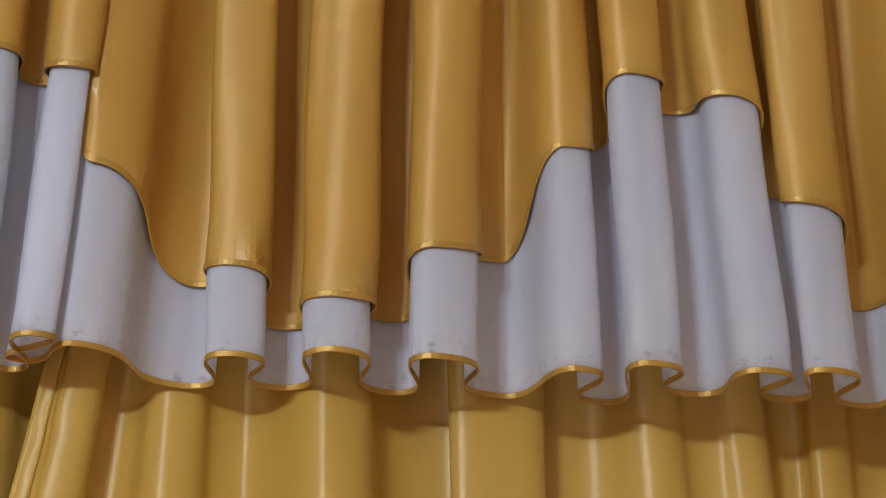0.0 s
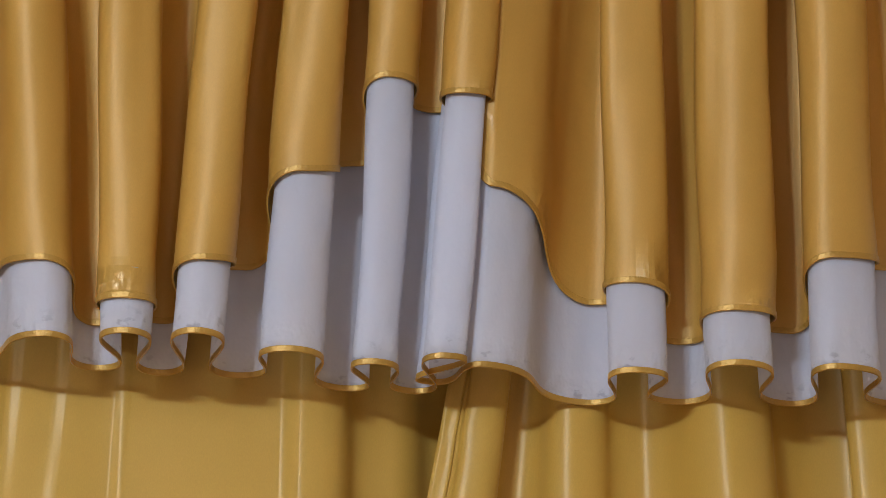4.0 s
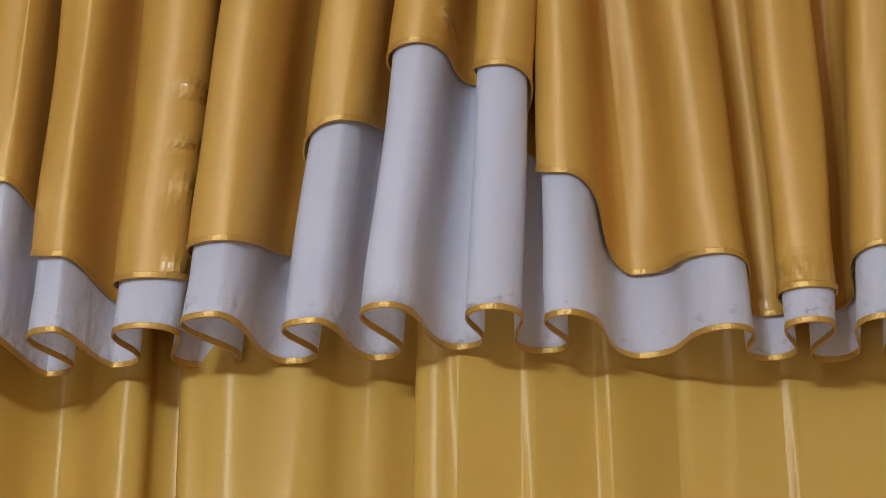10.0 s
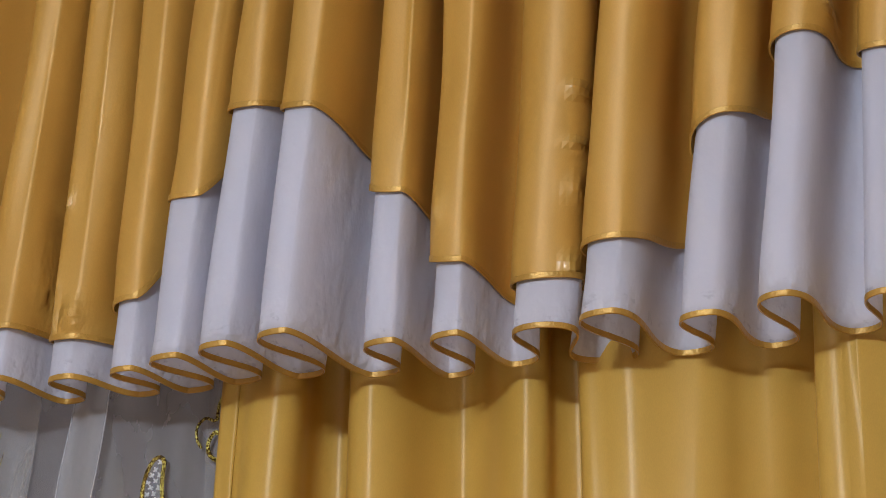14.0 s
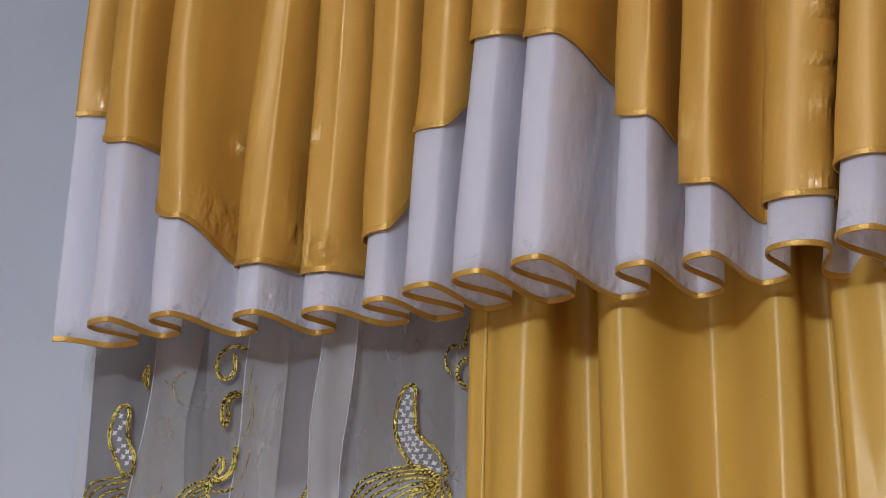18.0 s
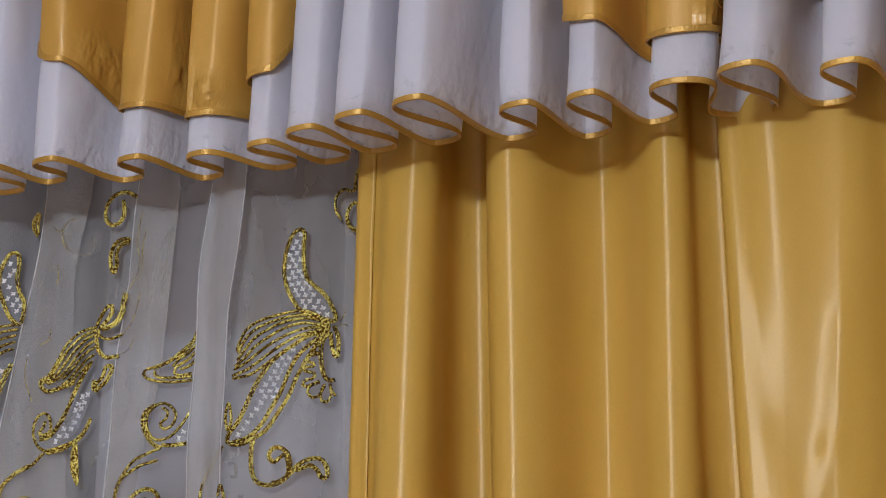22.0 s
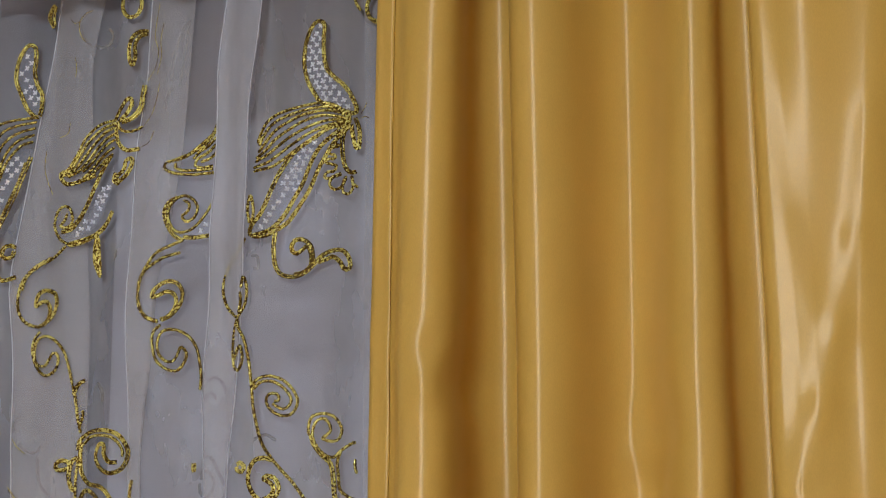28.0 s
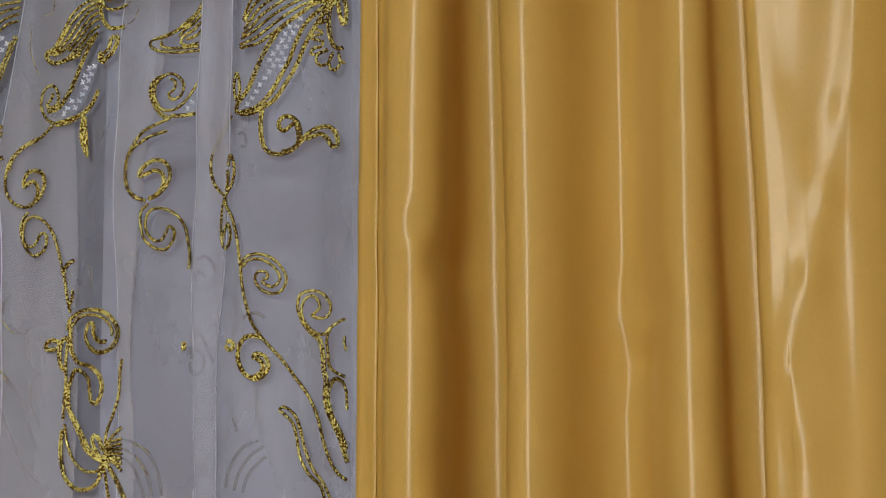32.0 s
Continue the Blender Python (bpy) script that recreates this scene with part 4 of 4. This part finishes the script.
embroider("cord", [(-0.039, 1.905), (-0.034, 1.888), (-0.035, 1.868), (-0.039, 1.881), (-0.041, 1.898)])
embroider("cord", [(-0.045, 1.898), (-0.051, 1.887), (-0.053, 1.873), (-0.052, 1.855), (-0.049, 1.842), (-0.043, 1.836), (-0.035, 1.837)])
embroider("strand", [(-0.048, 1.894), (-0.057, 1.881), (-0.059, 1.872), (-0.055, 1.869), (-0.065, 1.865), (-0.065, 1.859), (-0.059, 1.857), (-0.06, 1.853), (-0.067, 1.852), (-0.07, 1.848), (-0.063, 1.846), (-0.058, 1.844), (-0.06, 1.838), (-0.067, 1.836), (-0.071, 1.831), (-0.067, 1.828), (-0.059, 1.832), (-0.052, 1.836)])
embroider("strand", [(-0.052, 1.834), (-0.062, 1.829), (-0.065, 1.821), (-0.06, 1.815), (-0.053, 1.818), (-0.048, 1.828), (-0.048, 1.833)])
embroider("strand", [(-0.048, 1.831), (-0.051, 1.821), (-0.05, 1.812), (-0.044, 1.811), (-0.04, 1.819), (-0.041, 1.83), (-0.043, 1.833)])
embroider("strand", [(-0.041, 1.832), (-0.04, 1.824), (-0.034, 1.818)])
embroider("glint", [(-0.028, 1.907), (-0.023, 1.915), (-0.02, 1.921)])
embroider("glint", [(-0.027, 1.902), (-0.022, 1.903), (-0.017, 1.9)])
embroider("stem", [(-0.164, 1.765), (-0.153, 1.76), (-0.139, 1.762), (-0.13, 1.77)])
embroider("strand", [(-0.163, 1.778), (-0.166, 1.797), (-0.162, 1.812), (-0.158, 1.799), (-0.158, 1.785), (-0.163, 1.778)])
embroider("cord", [(-0.132, 1.77), (-0.134, 1.747), (-0.132, 1.726), (-0.125, 1.714), (-0.109, 1.71), (-0.092, 1.714), (-0.08, 1.724), (-0.073, 1.732), (-0.061, 1.739), (-0.051, 1.74), (-0.045, 1.732), (-0.044, 1.722), (-0.048, 1.72), (-0.053, 1.729), (-0.061, 1.734), (-0.07, 1.73), (-0.078, 1.727)])
embroider("cord", [(-0.083, 1.72), (-0.082, 1.734), (-0.086, 1.748), (-0.096, 1.756), (-0.107, 1.757), (-0.113, 1.75), (-0.112, 1.742), (-0.105, 1.738), (-0.097, 1.742), (-0.091, 1.745), (-0.087, 1.734), (-0.088, 1.722), (-0.098, 1.716), (-0.109, 1.715)])
embroider("strand", [(-0.218, 1.811), (-0.228, 1.793), (-0.241, 1.779), (-0.256, 1.776), (-0.268, 1.782), (-0.275, 1.797), (-0.273, 1.811), (-0.262, 1.82), (-0.25, 1.821), (-0.239, 1.814), (-0.235, 1.804), (-0.239, 1.793), (-0.249, 1.789), (-0.255, 1.796), (-0.247, 1.802), (-0.246, 1.811), (-0.254, 1.816)])
embroider("cord", [(-0.252, 1.766), (-0.266, 1.775), (-0.276, 1.79), (-0.279, 1.804), (-0.274, 1.815), (-0.262, 1.82)])
embroider("cord", [(-0.253, 1.768), (-0.237, 1.767), (-0.218, 1.77)])
embroider("fill", [(-0.264, 1.775), (-0.248, 1.774), (-0.234, 1.783), (-0.222, 1.797), (-0.218, 1.78), (-0.227, 1.77), (-0.252, 1.77)])
embroider("stem", [(-0.252, 1.766), (-0.271, 1.761), (-0.288, 1.753), (-0.3, 1.733), (-0.306, 1.712), (-0.305, 1.688), (-0.298, 1.673), (-0.283, 1.667)])
embroider("strand", [(-0.032, 2.04), (-0.038, 2.052), (-0.038, 2.068), (-0.029, 2.079), (-0.017, 2.075), (-0.01, 2.08)])
embroider("cord", [(-0.009, 2.023), (-0.02, 2.032), (-0.023, 2.046), (-0.016, 2.058), (-0.009, 2.055)])
embroider("strand", [(-0.006, 2.106), (-0.012, 2.094), (-0.014, 2.074)])
embroider("ghost", [(-0.266, 2.054), (-0.276, 2.032), (-0.282, 2.006), (-0.284, 1.976)])
embroider("ghost", [(-0.284, 1.969), (-0.29, 1.946), (-0.291, 1.917), (-0.299, 1.894)])
embroider("ghost", [(-0.262, 2.057), (-0.27, 1.998), (-0.274, 1.969)])
embroider("ghost", [(-0.15, 1.991), (-0.14, 1.973), (-0.135, 1.948), (-0.135, 1.926)])
embroider("ghost", [(-0.137, 2.017), (-0.131, 1.995), (-0.133, 1.981)])
embroider("ghost", [(-0.168, 1.743), (-0.159, 1.741), (-0.157, 1.727), (-0.165, 1.727)])
embroider("ghost", [(-0.211, 1.759), (-0.202, 1.749), (-0.199, 1.738)])
embroider("ghost", [(-0.362, 1.766), (-0.351, 1.769), (-0.344, 1.756), (-0.353, 1.747)])
embroider("ghost", [(-0.437, 1.93), (-0.425, 1.905), (-0.422, 1.893)])
embroider("glint", [(-0.401, 1.922), (-0.404, 1.908), (-0.418, 1.904)])
embroider("glint", [(-0.439, 1.893), (-0.441, 1.871), (-0.435, 1.852), (-0.424, 1.832)])
embroider("stem", [(-0.427, 1.756), (-0.45, 1.749), (-0.465, 1.733), (-0.471, 1.712), (-0.47, 1.69), (-0.461, 1.676), (-0.443, 1.67)])
embroider("cord", [(-0.443, 1.67), (-0.425, 1.678), (-0.416, 1.693), (-0.418, 1.709), (-0.431, 1.716), (-0.445, 1.715), (-0.451, 1.704), (-0.45, 1.696), (-0.442, 1.7), (-0.434, 1.7), (-0.428, 1.691), (-0.431, 1.679), (-0.441, 1.672)])
embroider("strand", [(-0.442, 1.665), (-0.45, 1.655), (-0.452, 1.641), (-0.445, 1.621), (-0.431, 1.609), (-0.418, 1.612), (-0.412, 1.622), (-0.413, 1.633), (-0.42, 1.635), (-0.425, 1.628), (-0.432, 1.621), (-0.444, 1.624), (-0.449, 1.637), (-0.446, 1.653), (-0.433, 1.658), (-0.417, 1.651), (-0.405, 1.637), (-0.398, 1.616), (-0.393, 1.595)])
embroider("stem", [(-0.393, 1.595), (-0.389, 1.578), (-0.386, 1.557), (-0.381, 1.536)])
embroider("cord", [(-0.391, 1.583), (-0.385, 1.595), (-0.376, 1.6)])
embroider("strand", [(-0.383, 1.544), (-0.379, 1.557), (-0.379, 1.565)])
embroider("stem", [(-0.256, 1.751), (-0.281, 1.746), (-0.3, 1.73), (-0.306, 1.709), (-0.305, 1.685), (-0.296, 1.673), (-0.283, 1.668)])
embroider("cord", [(-0.281, 1.669), (-0.266, 1.673), (-0.253, 1.686), (-0.25, 1.701), (-0.257, 1.713), (-0.27, 1.718), (-0.282, 1.715), (-0.291, 1.706), (-0.292, 1.697), (-0.284, 1.699), (-0.273, 1.703), (-0.263, 1.698), (-0.261, 1.687), (-0.268, 1.677), (-0.28, 1.67)])
embroider("strand", [(-0.28, 1.664), (-0.289, 1.654), (-0.289, 1.637), (-0.284, 1.62), (-0.27, 1.609), (-0.255, 1.606), (-0.246, 1.616), (-0.244, 1.627), (-0.251, 1.634), (-0.255, 1.626), (-0.261, 1.618), (-0.272, 1.619), (-0.282, 1.63), (-0.283, 1.645), (-0.276, 1.656), (-0.26, 1.656), (-0.243, 1.648), (-0.233, 1.634), (-0.229, 1.617), (-0.227, 1.597), (-0.228, 1.582)])
embroider("cord", [(-0.383, 1.516), (-0.38, 1.528), (-0.364, 1.536), (-0.341, 1.535), (-0.324, 1.529), (-0.314, 1.514), (-0.314, 1.501), (-0.321, 1.489), (-0.334, 1.486), (-0.347, 1.494), (-0.354, 1.506), (-0.35, 1.518), (-0.343, 1.518), (-0.342, 1.507), (-0.334, 1.497), (-0.323, 1.496)])
embroider("strand", [(-0.378, 1.522), (-0.364, 1.531), (-0.341, 1.53), (-0.326, 1.524), (-0.318, 1.512), (-0.318, 1.503)])
embroider("cord", [(-0.381, 1.526), (-0.382, 1.509), (-0.379, 1.488), (-0.367, 1.474), (-0.346, 1.468), (-0.333, 1.456), (-0.33, 1.44), (-0.335, 1.427), (-0.342, 1.428), (-0.345, 1.441), (-0.348, 1.455), (-0.362, 1.466), (-0.373, 1.468), (-0.38, 1.458), (-0.384, 1.441), (-0.382, 1.421), (-0.37, 1.403), (-0.357, 1.385), (-0.343, 1.368), (-0.328, 1.357)])
embroider("cord", [(-0.386, 1.448), (-0.385, 1.428), (-0.376, 1.407), (-0.364, 1.389), (-0.353, 1.372), (-0.339, 1.361), (-0.326, 1.355)])
embroider("strand", [(-0.383, 1.509), (-0.386, 1.482), (-0.386, 1.455), (-0.388, 1.428), (-0.389, 1.408)])
embroider("cord", [(-0.385, 1.509), (-0.392, 1.504), (-0.396, 1.496), (-0.407, 1.494), (-0.409, 1.499), (-0.403, 1.503), (-0.395, 1.499), (-0.396, 1.485), (-0.393, 1.472), (-0.386, 1.465)])
embroider("cord", [(-0.391, 1.398), (-0.393, 1.374), (-0.391, 1.354), (-0.385, 1.337), (-0.369, 1.325), (-0.346, 1.323), (-0.332, 1.331), (-0.327, 1.346), (-0.326, 1.356)])
embroider("strand", [(-0.387, 1.404), (-0.383, 1.381), (-0.373, 1.36), (-0.355, 1.347), (-0.335, 1.344), (-0.328, 1.35)])
embroider("cord", [(-0.328, 1.361), (-0.335, 1.371), (-0.339, 1.381), (-0.337, 1.385), (-0.332, 1.381), (-0.327, 1.367)])
embroider("stem", [(-0.326, 1.36), (-0.319, 1.377), (-0.305, 1.383)])
embroider("stem", [(-0.326, 1.359), (-0.317, 1.373), (-0.305, 1.377)])
embroider("stem", [(-0.326, 1.359), (-0.316, 1.369), (-0.305, 1.371)])
embroider("stem", [(-0.326, 1.358), (-0.315, 1.365), (-0.305, 1.365)])
embroider("stem", [(-0.326, 1.357), (-0.315, 1.361), (-0.305, 1.359)])
embroider("stem", [(-0.326, 1.357), (-0.315, 1.358), (-0.305, 1.352)])
embroider("stem", [(-0.326, 1.356), (-0.315, 1.355), (-0.305, 1.344)])
embroider("stem", [(-0.325, 1.368), (-0.319, 1.381), (-0.306, 1.397)])
embroider("strand", [(-0.323, 1.371), (-0.323, 1.387), (-0.316, 1.41), (-0.31, 1.434), (-0.309, 1.46), (-0.307, 1.477)])
embroider("stem", [(-0.326, 1.354), (-0.323, 1.338), (-0.319, 1.311)])
embroider("cord", [(-0.324, 1.354), (-0.315, 1.338), (-0.303, 1.311)])
embroider("ghost", [(-0.313, 1.382), (-0.299, 1.379), (-0.282, 1.366), (-0.268, 1.344), (-0.262, 1.315)])
embroider("ghost", [(-0.311, 1.372), (-0.297, 1.362), (-0.283, 1.342), (-0.275, 1.315)])
embroider("ghost", [(-0.311, 1.362), (-0.3, 1.349), (-0.291, 1.329), (-0.286, 1.313)])
embroider("glint", [(-0.29, 1.376), (-0.273, 1.369), (-0.265, 1.364)])
embroider("glint", [(-0.286, 1.362), (-0.274, 1.346), (-0.267, 1.339)])
embroider("ghost", [(-0.478, 1.542), (-0.476, 1.556), (-0.467, 1.567), (-0.453, 1.563), (-0.445, 1.55), (-0.453, 1.541), (-0.461, 1.543), (-0.46, 1.55)])
embroider("ghost", [(-0.472, 1.529), (-0.456, 1.518), (-0.439, 1.527), (-0.418, 1.536), (-0.4, 1.529), (-0.393, 1.518)])
embroider("ghost", [(-0.447, 1.514), (-0.444, 1.486), (-0.432, 1.468), (-0.416, 1.464), (-0.406, 1.45), (-0.409, 1.433)])
embroider("ghost", [(-0.441, 1.458), (-0.439, 1.431), (-0.426, 1.406), (-0.414, 1.382), (-0.403, 1.372)])
embroider("ghost", [(-0.48, 1.473), (-0.46, 1.446), (-0.443, 1.411), (-0.429, 1.376), (-0.407, 1.35)])
embroider("ghost", [(-0.482, 1.432), (-0.469, 1.401), (-0.453, 1.36), (-0.424, 1.335)])
embroider("glint", [(-0.467, 1.532), (-0.461, 1.522), (-0.45, 1.513)])
embroider("glint", [(-0.47, 1.474), (-0.461, 1.46), (-0.457, 1.451)])
embroider("ghost", [(-0.226, 1.596), (-0.217, 1.6), (-0.206, 1.589), (-0.204, 1.572), (-0.213, 1.559), (-0.224, 1.564), (-0.228, 1.576), (-0.222, 1.581), (-0.216, 1.574)])
embroider("ghost", [(-0.198, 1.551), (-0.182, 1.552), (-0.169, 1.537), (-0.174, 1.524), (-0.188, 1.53)])
embroider("ghost", [(-0.231, 1.477), (-0.231, 1.498), (-0.227, 1.507), (-0.219, 1.501), (-0.205, 1.471)])
embroider("ghost", [(-0.228, 1.488), (-0.221, 1.484), (-0.217, 1.472), (-0.223, 1.459), (-0.231, 1.461), (-0.233, 1.474)])
embroider("ghost", [(-0.187, 1.442), (-0.177, 1.415), (-0.168, 1.388)])
embroider("ghost", [(-0.144, 1.44), (-0.143, 1.407), (-0.135, 1.384)])
embroider("ghost", [(-0.185, 1.323), (-0.179, 1.346), (-0.161, 1.368), (-0.135, 1.38)])
embroider("ghost", [(-0.172, 1.319), (-0.166, 1.338), (-0.152, 1.358), (-0.134, 1.371)])
embroider("ghost", [(-0.161, 1.316), (-0.155, 1.335), (-0.144, 1.349), (-0.132, 1.359)])
embroider("ghost", [(-0.178, 1.501), (-0.165, 1.517), (-0.147, 1.526), (-0.133, 1.519)])
embroider("ghost", [(-0.368, 1.6), (-0.359, 1.585), (-0.362, 1.568), (-0.372, 1.579)])
embroider("stem", [(-0.169, 1.761), (-0.188, 1.738), (-0.199, 1.722), (-0.203, 1.702), (-0.196, 1.681), (-0.18, 1.666)])
embroider("strand", [(-0.18, 1.666), (-0.168, 1.679), (-0.165, 1.699), (-0.171, 1.714), (-0.175, 1.701)])
embroider("strand", [(-0.176, 1.697), (-0.175, 1.684), (-0.178, 1.671)])
embroider("strand", [(-0.181, 1.664), (-0.185, 1.645), (-0.186, 1.624), (-0.183, 1.607), (-0.176, 1.603), (-0.17, 1.615), (-0.174, 1.631), (-0.181, 1.624), (-0.183, 1.615)])
embroider("stem", [(-0.18, 1.666), (-0.178, 1.654), (-0.168, 1.638), (-0.161, 1.614), (-0.158, 1.594), (-0.156, 1.578), (-0.154, 1.557), (-0.149, 1.533), (-0.143, 1.513), (-0.133, 1.497), (-0.121, 1.483), (-0.104, 1.466), (-0.087, 1.445), (-0.073, 1.425), (-0.063, 1.399), (-0.057, 1.37), (-0.05, 1.348), (-0.042, 1.335), (-0.031, 1.327)])
embroider("strand", [(-0.156, 1.578), (-0.151, 1.588), (-0.138, 1.593), (-0.122, 1.589), (-0.107, 1.576), (-0.1, 1.561), (-0.107, 1.548), (-0.121, 1.546), (-0.134, 1.553), (-0.139, 1.564), (-0.135, 1.572), (-0.126, 1.571), (-0.125, 1.564), (-0.131, 1.563)])
embroider("strand", [(-0.154, 1.577), (-0.145, 1.586), (-0.131, 1.586), (-0.117, 1.577), (-0.109, 1.565), (-0.112, 1.557), (-0.121, 1.554), (-0.133, 1.561)])
embroider("cord", [(-0.131, 1.495), (-0.141, 1.498), (-0.152, 1.495), (-0.159, 1.484), (-0.16, 1.468), (-0.152, 1.452), (-0.138, 1.445), (-0.126, 1.452), (-0.122, 1.463), (-0.128, 1.474), (-0.138, 1.477), (-0.142, 1.472), (-0.136, 1.468), (-0.131, 1.462), (-0.134, 1.454), (-0.143, 1.449)])
embroider("cord", [(-0.175, 1.489), (-0.171, 1.491), (-0.166, 1.487), (-0.169, 1.483), (-0.174, 1.485), (-0.175, 1.489)])
embroider("cord", [(-0.234, 1.495), (-0.234, 1.49), (-0.233, 1.485), (-0.231, 1.491), (-0.232, 1.496)])
embroider("strand", [(-0.084, 1.52), (-0.085, 1.53), (-0.081, 1.542), (-0.068, 1.546), (-0.057, 1.542), (-0.05, 1.529), (-0.053, 1.517), (-0.061, 1.514), (-0.069, 1.517), (-0.065, 1.521), (-0.061, 1.527), (-0.064, 1.537), (-0.071, 1.54), (-0.078, 1.533), (-0.08, 1.52), (-0.075, 1.507), (-0.065, 1.497), (-0.057, 1.496), (-0.05, 1.504), (-0.039, 1.512), (-0.033, 1.513)])
embroider("cord", [(-0.084, 1.523), (-0.08, 1.51), (-0.071, 1.497), (-0.062, 1.487), (-0.059, 1.468), (-0.058, 1.452), (-0.056, 1.442), (-0.057, 1.426), (-0.055, 1.409), (-0.048, 1.39), (-0.042, 1.377), (-0.038, 1.364), (-0.032, 1.346)])
embroider("strand", [(-0.05, 1.504), (-0.054, 1.491), (-0.053, 1.475), (-0.051, 1.458), (-0.042, 1.45), (-0.033, 1.446)])
embroider("cord", [(-0.038, 1.443), (-0.046, 1.445), (-0.053, 1.435), (-0.055, 1.422), (-0.051, 1.403), (-0.044, 1.387), (-0.039, 1.377), (-0.034, 1.361)])
embroider("strand", [(-0.038, 1.443), (-0.033, 1.429), (-0.032, 1.407)])
embroider("strand", [(-0.035, 1.494), (-0.035, 1.485), (-0.033, 1.476)])
embroider("strand", [(-0.109, 1.41), (-0.101, 1.412), (-0.088, 1.403), (-0.081, 1.386), (-0.076, 1.364), (-0.068, 1.341), (-0.058, 1.325), (-0.05, 1.306)])
embroider("strand", [(-0.109, 1.409), (-0.099, 1.402), (-0.09, 1.393), (-0.085, 1.377), (-0.081, 1.354), (-0.072, 1.335), (-0.061, 1.322), (-0.056, 1.306)])
